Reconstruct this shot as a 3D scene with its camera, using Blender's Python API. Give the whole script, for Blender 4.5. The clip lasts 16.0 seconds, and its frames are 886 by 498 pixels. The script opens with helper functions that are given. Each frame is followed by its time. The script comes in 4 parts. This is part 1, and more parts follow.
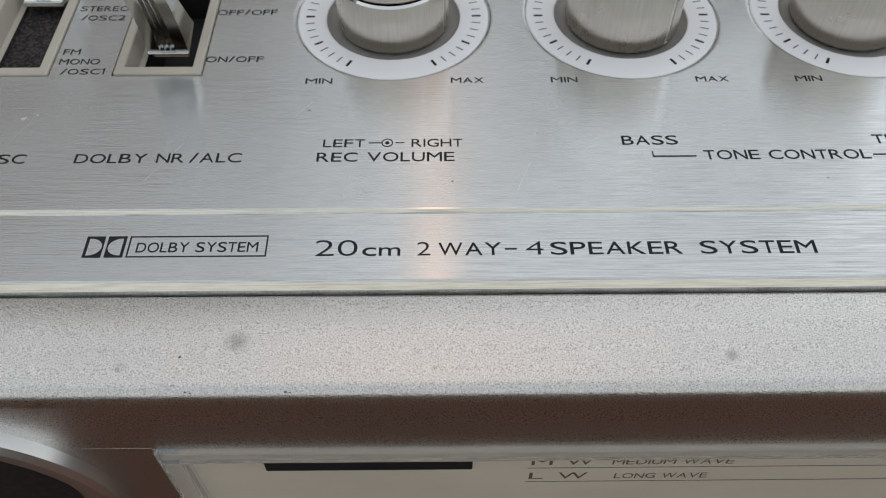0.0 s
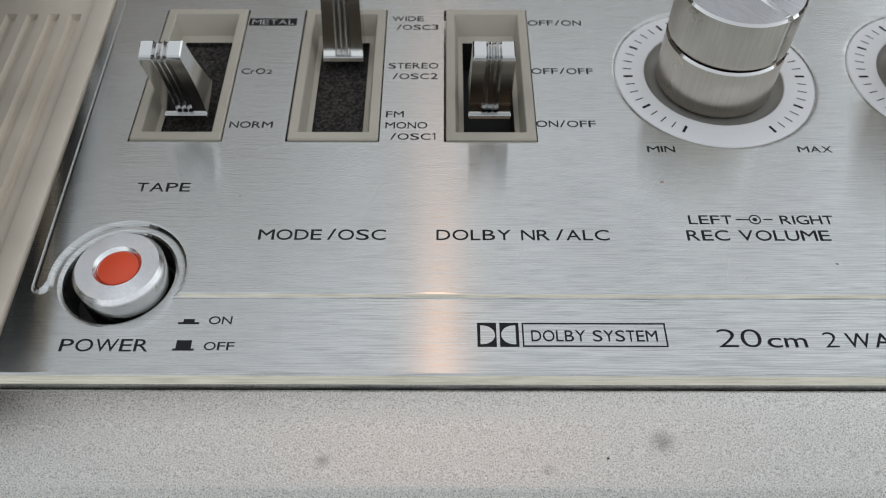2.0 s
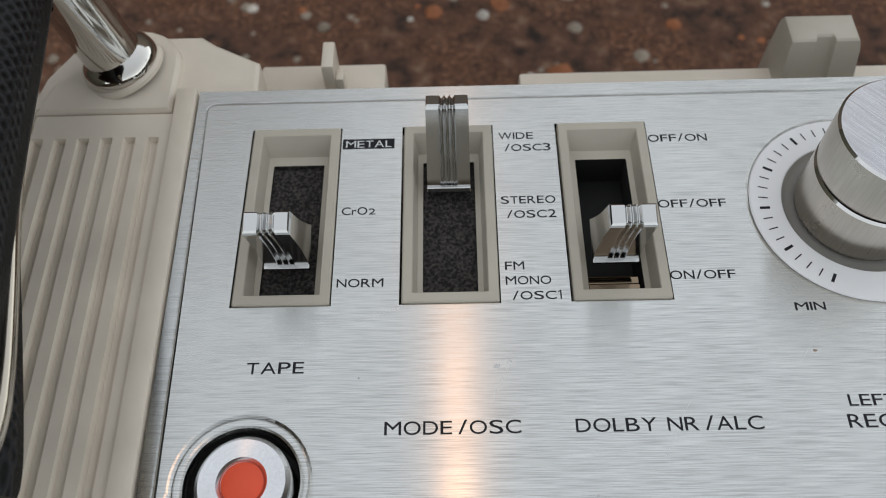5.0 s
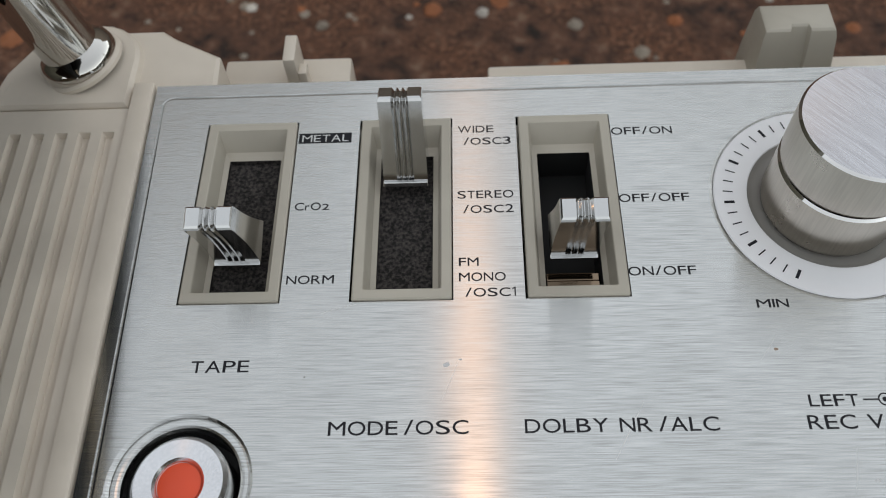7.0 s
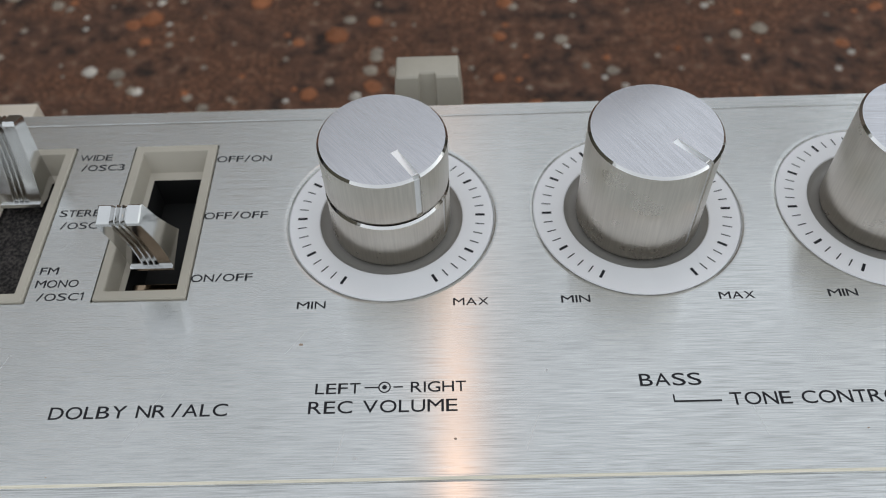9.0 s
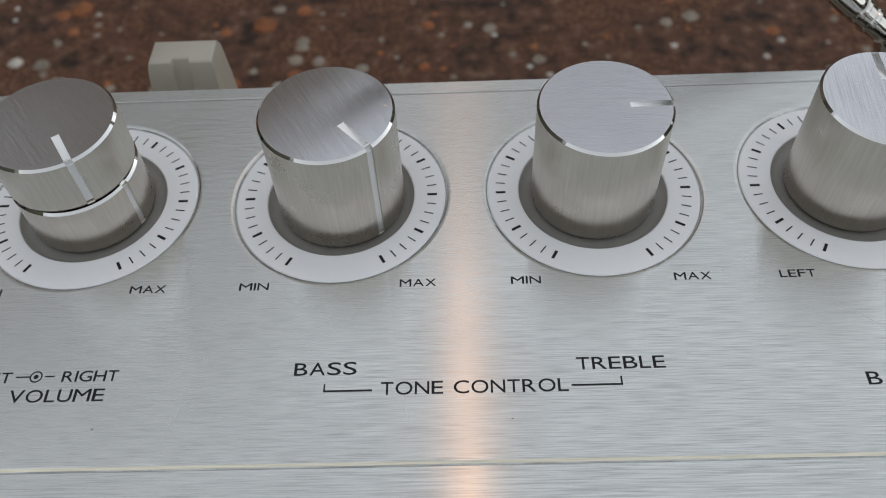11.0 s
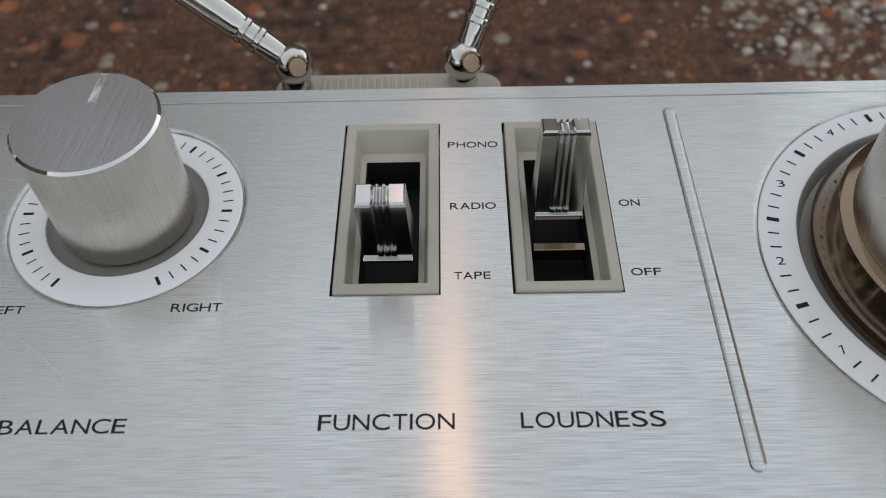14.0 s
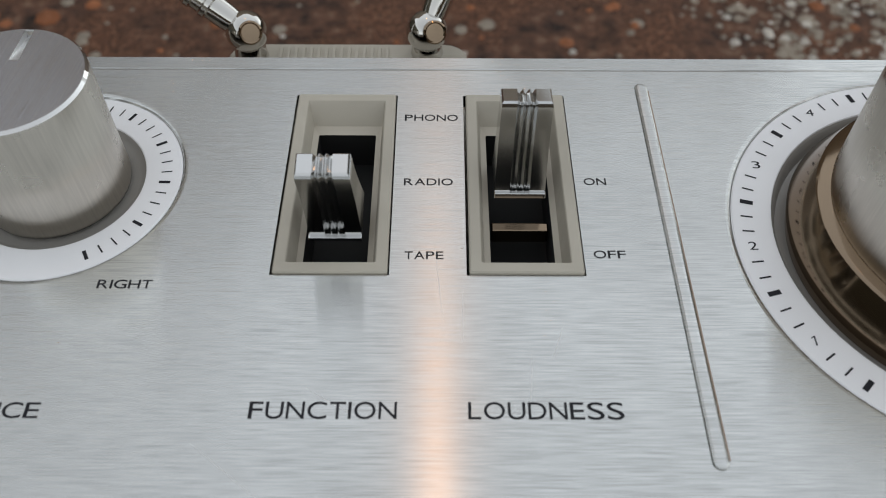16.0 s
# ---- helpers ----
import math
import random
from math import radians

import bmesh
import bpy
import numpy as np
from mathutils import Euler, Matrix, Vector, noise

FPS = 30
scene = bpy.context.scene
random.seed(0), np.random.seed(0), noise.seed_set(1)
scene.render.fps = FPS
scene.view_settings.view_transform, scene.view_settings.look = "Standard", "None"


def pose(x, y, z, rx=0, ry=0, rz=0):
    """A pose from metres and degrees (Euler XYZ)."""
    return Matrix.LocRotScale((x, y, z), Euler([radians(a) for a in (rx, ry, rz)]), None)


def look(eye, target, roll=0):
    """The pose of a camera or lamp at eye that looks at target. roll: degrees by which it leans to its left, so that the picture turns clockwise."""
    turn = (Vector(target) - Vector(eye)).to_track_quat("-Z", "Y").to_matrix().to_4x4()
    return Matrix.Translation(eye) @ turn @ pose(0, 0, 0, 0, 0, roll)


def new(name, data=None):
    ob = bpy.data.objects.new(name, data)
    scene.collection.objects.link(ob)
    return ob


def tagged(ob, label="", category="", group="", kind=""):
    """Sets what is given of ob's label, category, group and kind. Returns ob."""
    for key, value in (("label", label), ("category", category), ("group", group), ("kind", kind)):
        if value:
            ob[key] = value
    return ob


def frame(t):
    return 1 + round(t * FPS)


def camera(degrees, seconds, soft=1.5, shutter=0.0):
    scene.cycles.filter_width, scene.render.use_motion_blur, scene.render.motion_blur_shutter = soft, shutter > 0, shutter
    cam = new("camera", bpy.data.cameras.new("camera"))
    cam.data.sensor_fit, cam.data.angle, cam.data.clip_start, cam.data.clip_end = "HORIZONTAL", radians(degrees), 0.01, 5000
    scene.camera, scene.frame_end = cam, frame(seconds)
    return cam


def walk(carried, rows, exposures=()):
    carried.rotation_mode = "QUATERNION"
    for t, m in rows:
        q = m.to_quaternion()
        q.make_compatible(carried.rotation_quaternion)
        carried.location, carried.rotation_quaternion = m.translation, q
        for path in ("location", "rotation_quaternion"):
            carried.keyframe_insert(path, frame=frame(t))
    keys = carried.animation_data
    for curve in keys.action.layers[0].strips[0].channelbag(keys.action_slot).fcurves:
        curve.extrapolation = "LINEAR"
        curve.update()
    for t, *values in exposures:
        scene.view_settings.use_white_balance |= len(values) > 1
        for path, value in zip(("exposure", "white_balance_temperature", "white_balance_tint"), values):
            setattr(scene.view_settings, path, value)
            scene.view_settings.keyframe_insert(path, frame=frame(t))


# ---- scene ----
cam = camera(55.96, 16.0, soft=1.0)
PATH = [
    (0, pose(0.01026, -0.09740, 0.42256, 37.723, -0.019, -0.508)),
    (0.5, pose(0.00184, -0.09288, 0.42602, 37.655, -0.466, -0.611)),
    (1, pose(-0.02461, -0.08558, 0.42604, 37.459, -0.059, -0.117)),
    (1.5, pose(-0.04578, -0.08344, 0.42544, 37.364, 0.031, 0.165)),
    (2, pose(-0.06196, -0.07908, 0.42879, 36.926, -0.055, 0.101)),
    (2.5, pose(-0.08034, -0.07289, 0.43000, 36.367, 0.363, 0.349)),
    (3, pose(-0.08907, -0.06961, 0.42971, 35.832, 0.531, 0.233)),
    (3.5, pose(-0.09090, -0.05352, 0.43297, 35.208, 0.518, 0.263)),
    (4, pose(-0.09372, -0.04345, 0.43885, 33.661, 0.511, 0.112)),
    (4.5, pose(-0.09013, -0.03483, 0.44511, 31.615, 1.056, -0.427)),
    (4.7, pose(-0.08732, -0.03084, 0.44681, 31.077, 1.235, -0.567)),
    (6.8, pose(-0.07484, -0.02479, 0.44314, 30.359, 2.684, 0.111)),
    (7, pose(-0.07159, -0.02727, 0.44222, 30.861, 2.460, 0.011)),
    (7.5, pose(-0.05180, -0.04324, 0.44060, 33.661, 1.208, -0.971)),
    (8, pose(-0.02803, -0.05415, 0.44187, 36.008, 1.182, -1.258)),
    (8.5, pose(-0.00284, -0.05212, 0.44081, 37.455, 1.186, -0.928)),
    (9, pose(0.01423, -0.05091, 0.44146, 37.577, 1.611, -0.589)),
    (9.2, pose(0.02110, -0.05122, 0.44152, 37.797, 1.901, -0.508)),
    (11.3, pose(0.09321, -0.04977, 0.43486, 37.015, 2.134, -0.253)),
    (11.5, pose(0.10261, -0.05004, 0.43468, 37.059, 2.111, -0.230)),
    (12, pose(0.12618, -0.04778, 0.43370, 37.112, 2.328, 0.273)),
    (12.5, pose(0.14806, -0.05301, 0.43306, 36.919, 2.112, 0.627)),
    (13, pose(0.18047, -0.05268, 0.43320, 36.951, 2.019, 0.418)),
    (13.5, pose(0.20856, -0.04696, 0.42851, 37.303, 1.920, 0.226)),
    (14, pose(0.22598, -0.04076, 0.42322, 38.396, 1.029, -0.295)),
    (14.5, pose(0.23390, -0.03288, 0.41088, 38.919, 0.415, -1.190)),
    (15, pose(0.23820, -0.03036, 0.40923, 38.500, 0.420, -0.850)),
    (15.5, pose(0.23521, -0.03084, 0.41356, 38.051, 0.015, 0.025)),
    (16, pose(0.23246, -0.03627, 0.41362, 37.842, -0.255, 0.041)),
]
walk(cam, PATH, exposures=((0, 1.99, 7280, 4), (0.7, 1.93, 7250, 4), (1.6, 1.83, 7270, 4), (2.5, 1.85, 7380, 4), (4.5, 1.97, 7380, 4), (7, 1.95, 7380, 4), (8, 1.92, 7300, 4), (9, 1.97, 7250, 4), (11.5, 1.73, 7280, 4), (13, 1.76, 7150, 4), (14.5, 1.88, 7230, 4), (16, 1.92, 7330, 4)))

# the lens's depth of field
cam.data.dof.use_dof = True
cam.data.dof.focus_distance = 0.158
cam.data.dof.aperture_fstop = 25.0

# ---- world and light ----
SUN_EL, SUN_AZ = 73.0, -0.8          # degrees; azimuth from +y towards +x
world = bpy.data.worlds.new("sky")
scene.world = world
world.use_nodes = True
wn, wl = world.node_tree.nodes, world.node_tree.links
sky = wn.new("ShaderNodeTexSky")
sky.sky_type = "NISHITA"
sky.sun_disc = False
sky.sun_elevation = radians(SUN_EL)
sky.sun_rotation = radians(SUN_AZ)
sky.air_density = 0.7
sky.dust_density = 0.0
sky.ozone_density = 0.5
grey = wn.new("ShaderNodeRGBToBW")
haze = wn.new("ShaderNodeMixRGB")            # a hazy, half overcast sky
haze.inputs["Fac"].default_value = 0.78
wl.new(sky.outputs["Color"], grey.inputs["Color"])
wl.new(sky.outputs["Color"], haze.inputs["Color1"])
wl.new(grey.outputs["Val"], haze.inputs["Color2"])
wl.new(haze.outputs["Color"], wn["Background"].inputs["Color"])
wn["Background"].inputs["Strength"].default_value = 0.15
sun = bpy.data.lights.new("sun", "SUN")
sun.energy = 0.0105
sun.angle = radians(1.8)
sun.color = (1.0, 0.52, 0.27)
sun_ob = new("sun", sun)
el, az = radians(SUN_EL), radians(SUN_AZ)
sun_ob.matrix_world = look((0, 0, 3), (-math.sin(az) * math.cos(el), -math.cos(az) * math.cos(el), 3 - math.sin(el)))

# ---- helpers of this scene: lengths in millimetres, the panel's face at height 0 ----
from mathutils.geometry import tessellate_polygon
PANEL = 0.300
TO_WORLD = Matrix.Translation((0, 0, PANEL)) @ Matrix.Diagonal((0.001, 0.001, 0.001, 1))


def thing(name, label, category, group=""):
    return tagged(new(name), label, category, group)


def part(name, bm, material, parent, label="", smooth=None):
    """Links a bmesh in millimetres as one mesh object under its thing; smooth: the angle below which edges are smooth."""
    bm.transform(TO_WORLD)
    bmesh.ops.recalc_face_normals(bm, faces=bm.faces[:])
    if smooth:
        for f in bm.faces:
            f.smooth = True
        for e in bm.edges:
            if len(e.link_faces) == 2 and e.calc_face_angle(0) > radians(smooth):
                e.smooth = False
    me = bpy.data.meshes.new(name)
    bm.to_mesh(me)
    bm.free()
    me.materials.append(material)
    ob = new(name, me)
    ob.parent = parent
    if label:
        ob["label"] = label
    return ob


def box(bm, x0, x1, y0, y1, z0, z1, bevel=0.0, turn=None, segments=2):
    vs = [bm.verts.new((x, y, z)) for z in (z0, z1) for y in (y0, y1) for x in (x0, x1)]
    fs = [bm.faces.new([vs[i] for i in q]) for q in
          ((0, 2, 3, 1), (4, 5, 7, 6), (0, 1, 5, 4), (2, 6, 7, 3), (0, 4, 6, 2), (1, 3, 7, 5))]
    if bevel:
        es = list({e for f in fs for e in f.edges})
        r = bmesh.ops.bevel(bm, geom=es, offset=bevel, segments=segments, profile=0.5, affect="EDGES")
        vs = list({v for f in r["faces"] for v in f.verts} | {v for v in vs if v.is_valid})
    if turn is not None:
        bmesh.ops.transform(bm, matrix=turn, verts=vs)
    return vs


def loop_verts(bm, pts, z):
    return [bm.verts.new((x, y, z)) for x, y in pts]


def band(bm, a, b):
    n = len(a)
    for i in range(n):
        bm.faces.new((a[i], a[(i + 1) % n], b[(i + 1) % n], b[i]))


def fill(bm, loops):
    """Fills the first loop of vertices, leaving the others open."""
    flat = [v for l in loops for v in l]
    for t in tessellate_polygon([[v.co for v in l] for l in loops]):
        try:
            bm.faces.new([flat[i] for i in t])
        except ValueError:
            pass


def circle(cx, cy, r, n=64, a0=0.0):
    return [(cx + r * math.cos(a0 + 2 * math.pi * i / n), cy + r * math.sin(a0 + 2 * math.pi * i / n)) for i in range(n)]


def rect(x0, x1, y0, y1, r=0.0, n=4):
    if not r:
        return [(x0, y0), (x1, y0), (x1, y1), (x0, y1)]
    out = []
    for cx, cy, a in ((x1 - r, y0 + r, -90), (x1 - r, y1 - r, 0), (x0 + r, y1 - r, 90), (x0 + r, y0 + r, 180)):
        for i in range(n + 1):
            t = radians(a + 90 * i / n)
            out.append((cx + r * math.cos(t), cy + r * math.sin(t)))
    return out


def lathe(bm, profile, cx, cy, n=72, m=None, cap=True):
    """Turns a profile of (radius, height) about the upright axis at cx, cy."""
    rings = [loop_verts(bm, circle(cx, cy, r, n), z) for r, z in profile]
    for a, b in zip(rings, rings[1:]):
        band(bm, a, b)
    if cap:
        bm.faces.new(rings[0])
        bm.faces.new(rings[-1])
    if m is not None:
        bmesh.ops.transform(bm, matrix=m, verts=[v for r in rings for v in r])


def sweep(bm, path, section, up=Vector((1, 0, 0)), cap=True):
    """Carries a closed section of (u, v) along a path of points; u runs along up."""
    rings = []
    pts = [Vector(p) for p in path]
    uv = bm.loops.layers.uv.new("along")           # millimetres along the path and round the section
    run, place = 0.0, {}
    for i, p in enumerate(pts):
        d = (pts[min(i + 1, len(pts) - 1)] - pts[max(i - 1, 0)]).normalized()
        u = (up - d * up.dot(d)).normalized()
        v = d.cross(u)
        sec = section(i / (len(pts) - 1)) if callable(section) else section
        run += (p - pts[i - 1]).length if i else 0.0
        ring, girth = [], 0.0
        for k, (a, b) in enumerate(sec):
            girth += math.dist(sec[k], sec[k - 1]) if k else 0.0
            ring.append(bm.verts.new(p + u * a + v * b))
            place[ring[-1]] = (run, girth)
        rings.append(ring)
    for a, b in zip(rings, rings[1:]):
        band(bm, a, b)
    for f in bm.faces:
        for c in f.loops:
            c[uv].uv = place[c.vert]
    if cap:
        bm.faces.new(rings[0])
        bm.faces.new(rings[-1])


def smooth_path(pts, n=8):
    """A rounded path through the given points."""
    ps = [Vector(p) for p in pts]
    ps = [2 * ps[0] - ps[1]] + ps + [2 * ps[-1] - ps[-2]]
    out = []
    for i in range(1, len(ps) - 2):
        a, b, c, d = ps[i - 1:i + 3]
        for k in range(n):
            t = k / n
            out.append(0.5 * (2 * b + (c - a) * t + (2 * a - 5 * b + 4 * c - d) * t * t + (3 * b - a - 3 * c + d) * t ** 3))
    return out + [ps[-2]]


# ---- materials ----
def material(name, colour, rough=0.5, metal=0.0):
    m = bpy.data.materials.new(name)
    m.use_nodes = True
    b = m.node_tree.nodes["Principled BSDF"]
    b.inputs["Base Color"].default_value = (*colour, 1)
    b.inputs["Roughness"].default_value = rough
    b.inputs["Metallic"].default_value = metal
    return m, m.node_tree.nodes, m.node_tree.links, b


def noise_node(n, l, scale, detail=4.0, stretch=None, turn=0.0, coord="Object"):
    tc = n.new("ShaderNodeTexCoord")
    mp = n.new("ShaderNodeMapping")
    mp.inputs["Scale"].default_value = stretch or (1, 1, 1)
    t = n.new("ShaderNodeTexNoise")
    t.inputs["Scale"].default_value = scale
    t.inputs["Detail"].default_value = detail
    if turn:                                       # turned first, then stretched
        tm = n.new("ShaderNodeMapping")
        tm.inputs["Rotation"].default_value = (0, 0, turn)
        l.new(tc.outputs[coord], tm.inputs["Vector"])
        l.new(tm.outputs["Vector"], mp.inputs["Vector"])
    else:
        l.new(tc.outputs[coord], mp.inputs["Vector"])
    l.new(mp.outputs["Vector"], t.inputs["Vector"])
    return t.outputs["Fac"]


def ramp(n, l, fac, stops):
    r = n.new("ShaderNodeValToRGB")
    e = r.color_ramp.elements
    while len(e) < len(stops):
        e.new(0.5)
    for i, (p, c) in enumerate(stops):
        e[i].position = p
        e[i].color = (*c, 1) if len(c) == 3 else c
    l.new(fac, r.inputs["Fac"])
    return r.outputs["Color"]


def remap(n, l, fac, a, b, lo=0.3, hi=0.7):
    r = n.new("ShaderNodeMapRange")
    r.inputs["From Min"].default_value, r.inputs["From Max"].default_value = lo, hi
    r.inputs["To Min"].default_value, r.inputs["To Max"].default_value = a, b
    l.new(fac, r.inputs["Value"])
    return r.outputs["Result"]


def bump(n, l, b, height, distance, strength=1.0):
    k = n.new("ShaderNodeBump")
    k.inputs["Strength"].default_value = strength
    k.inputs["Distance"].default_value = distance
    l.new(height, k.inputs["Height"])
    l.new(k.outputs["Normal"], b.inputs["Normal"])


def brushed(name, colour, rough, turn=0.0, aniso=0.85, grain=1.0, specks=False, tip=0.7):
    """Aluminium brushed along x, turned about the upright axis by so many degrees."""
    m, n, l, b = material(name, colour, rough, 1.0)
    a = radians(turn)
    b.inputs["Anisotropic"].default_value = aniso
    v = n.new("ShaderNodeCombineXYZ")
    v.inputs[0].default_value, v.inputs[1].default_value = -math.sin(a), math.cos(a)
    l.new(v.outputs[0], b.inputs["Tangent"])
    fine = noise_node(n, l, 1.0, 2.0, (150, 9000, 900), -a)
    coarse = noise_node(n, l, 1.0, 1.0, (75, 4800, 300), -a)
    wear = noise_node(n, l, 38.0, 5.0)
    mix = n.new("ShaderNodeMath")
    mix.operation = "MULTIPLY_ADD"
    mix.inputs[1].default_value = 0.6
    l.new(coarse, mix.inputs[0])
    l.new(fine, mix.inputs[2])
    c = [x for x in colour]
    col = ramp(n, l, mix.outputs[0], ((0.62, [x * (1 - 0.20 * grain) for x in c]), (0.80, c), (0.95, [min(1, x * (1 + 0.12 * grain)) for x in c])))
    if specks:                                    # a few dark dust specks
        tc = n.new("ShaderNodeTexCoord")
        vo = n.new("ShaderNodeTexVoronoi")
        vo.inputs["Scale"].default_value = 48.0
        l.new(tc.outputs["Object"], vo.inputs["Vector"])
        mul = n.new("ShaderNodeMixRGB")
        mul.blend_type = "MULTIPLY"
        mul.inputs[0].default_value = 1.0
        l.new(col, mul.inputs[1])
        l.new(ramp(n, l, vo.outputs["Distance"], ((0.007, (0.12, 0.10, 0.08)), (0.011, (1, 1, 1)))), mul.inputs[2])
        col = mul.outputs[0]
    l.new(col, b.inputs["Base Color"])
    l.new(remap(n, l, wear, rough * 0.88, rough * 1.14), b.inputs["Roughness"])
    # each brush line tips the face a little across the grain
    lean = n.new("ShaderNodeMapRange")
    lean.clamp = False
    lean.inputs["From Min"].default_value, lean.inputs["From Max"].default_value = 0.3, 1.3
    lean.inputs["To Min"].default_value, lean.inputs["To Max"].default_value = -0.5 * tip, 0.5 * tip
    l.new(mix.outputs[0], lean.inputs["Value"])
    side = n.new("ShaderNodeVectorMath")
    side.operation = "SCALE"
    l.new(v.outputs[0], side.inputs[0])
    l.new(lean.outputs["Result"], side.inputs["Scale"])
    geo = n.new("ShaderNodeNewGeometry")
    total = n.new("ShaderNodeVectorMath")
    total.operation = "ADD"
    l.new(geo.outputs["Normal"], total.inputs[0])
    l.new(side.outputs["Vector"], total.inputs[1])
    unit = n.new("ShaderNodeVectorMath")
    unit.operation = "NORMALIZE"
    l.new(total.outputs["Vector"], unit.inputs[0])
    l.new(unit.outputs["Vector"], b.inputs["Normal"])
    return m


def turned(name, colour, rough, aniso=0.6):
    """Lathe-turned aluminium with an upright grain round its axis."""
    m, n, l, b = material(name, colour, rough, 1.0)
    b.inputs["Anisotropic"].default_value = aniso
    t = n.new("ShaderNodeTangent")
    t.direction_type, t.axis = "RADIAL", "Z"
    l.new(t.outputs[0], b.inputs["Tangent"])
    fine = noise_node(n, l, 1.0, 3.0, (2600, 2600, 120))
    blot = noise_node(n, l, 120.0, 4.0)
    col = ramp(n, l, fine, ((0.3, [x * 0.88 for x in colour]), (0.7, colour)))
    l.new(col, b.inputs["Base Color"])
    l.new(remap(n, l, blot, rough * 0.85, rough * 1.2), b.inputs["Roughness"])
    bump(n, l, b, fine, 0.00001, 0.6)
    return m


def plastic(name, colour, rough, grain=700.0, depth=0.00002, var=0.12):
    m, n, l, b = material(name, colour, rough)
    blot = noise_node(n, l, 45.0, 5.0)
    fine = noise_node(n, l, grain, 3.0)
    col = ramp(n, l, blot, ((0.3, [x * (1 - var) for x in colour]), (0.7, [min(1, x * (1 + var * 0.5)) for x in colour])))
    l.new(col, b.inputs["Base Color"])
    l.new(remap(n, l, fine, rough * 0.85, rough * 1.15), b.inputs["Roughness"])
    bump(n, l, b, fine, depth, 0.8)
    return m


def grained_paint(name, colour):
    """Sand-textured metallic paint with a few dark chips and greasy spots."""
    m, n, l, b = material(name, colour, 0.42, 1.0)
    fine = noise_node(n, l, 3000.0, 3.0)
    tone = noise_node(n, l, 4200.0, 2.0)
    stain = noise_node(n, l, 110.0, 2.0)
    chips = noise_node(n, l, 260.0, 1.0)
    base = ramp(n, l, tone, ((0.30, [x * 0.60 for x in colour]), (0.5, colour), (0.70, [min(1, x * 1.35) for x in colour])))
    dark = n.new("ShaderNodeMixRGB")
    dark.blend_type = "MULTIPLY"
    l.new(base, dark.inputs[1])
    dark.inputs[0].default_value = 1.0
    l.new(ramp(n, l, stain, ((0.22, (0.8, 0.8, 0.8)), (0.28, (1, 1, 1)))), dark.inputs[2])
    dark2 = n.new("ShaderNodeMixRGB")
    dark2.blend_type = "MULTIPLY"
    dark2.inputs[0].default_value = 1.0
    l.new(dark.outputs[0], dark2.inputs[1])
    l.new(ramp(n, l, chips, ((0.150, (0.12, 0.10, 0.08)), (0.165, (1, 1, 1)))), dark2.inputs[2])
    col = dark2.outputs[0]
    tc = n.new("ShaderNodeTexCoord")
    for x, y, z, r in ((-0.025, -0.021, 0.2973, 0.0028), (0.037, -0.013, 0.2978, 0.0013), (0.061, -0.024, 0.2971, 0.0016), (-0.082, -0.024, 0.2971, 0.0018)):      # greasy spots
        away = n.new("ShaderNodeVectorMath")
        away.operation = "DISTANCE"
        away.inputs[1].default_value = (x, y, z)
        l.new(tc.outputs["Object"], away.inputs[0])
        rough_edge = n.new("ShaderNodeMath")
        rough_edge.operation = "MULTIPLY_ADD"
        rough_edge.inputs[1].default_value = r * 1.2
        l.new(stain, rough_edge.inputs[0])
        l.new(away.outputs["Value"], rough_edge.inputs[2])
        spot = n.new("ShaderNodeMixRGB")
        spot.blend_type = "MULTIPLY"
        spot.inputs[2].default_value = (0.60, 0.61, 0.60, 1)
        l.new(remap(n, l, rough_edge.outputs[0], 1.0, 0.0, r * 0.7, r * 1.5), spot.inputs[0])
        l.new(col, spot.inputs[1])
        col = spot.outputs[0]
    l.new(col, b.inputs["Base Color"])
    l.new(remap(n, l, tone, 0.25, 0.38), b.inputs["Roughness"])
    bump(n, l, b, fine, 0.00007, 0.9)
    return m


ALU = brushed("brushed_aluminium", (0.63, 0.635, 0.625), 0.23, 0, 1.0, 1.2, True, 0.40)
RING = plastic("satin_white_ring", (0.88, 0.875, 0.89), 0.36, 900.0, 0.00001, 0.04)
# darker than the ring and panel: the recess's shadow is put into this grey
DISH = plastic("shade_grey_dish", (0.30, 0.285, 0.265), 0.4)
SIDE = turned("turned_aluminium", (0.68, 0.635, 0.57), 0.30, 0.8)
CREAM = plastic("cream_plastic", (0.71, 0.63, 0.535), 0.42, 500.0, 0.00001)
BEZEL = plastic("bezel_plastic", (0.47, 0.43, 0.36), 0.45, 500.0, 0.00001)
BRONZE, *_ = material("warm_polished_steel", (0.25, 0.185, 0.13), 0.10, 1.0)
CREAM_DULL = plastic("shell_plastic", (0.46, 0.44, 0.38), 0.5, 500.0, 0.00002)
PAINT = grained_paint("champagne_paint", (0.615, 0.59, 0.56))
CHROME, *_ = material("chrome", (0.62, 0.60, 0.57), 0.06, 1.0)
STEEL, *_ = material("polished_steel", (0.76, 0.75, 0.74), 0.06, 1.0)
INK, _, _, inkb = material("black_print", (0.022, 0.022, 0.026), 0.7)
inkb.inputs["Specular IOR Level"].default_value = 0.15
# highlight put into the colour: paler and warmer than the panel's metal
EDGE = brushed("edge_highlight", (0.80, 0.74, 0.61), 0.2, 0, 0.4, 1.0, False, 0.3)
# near-black: puts the shade inside open slots into the colour; also paint chips
VOID, *_ = material("slot_shade_and_chip_black", (0.006, 0.006, 0.006), 0.8)
LEVER, *_ = material("dark_chrome", (0.64, 0.64, 0.635), 0.13, 1.0)
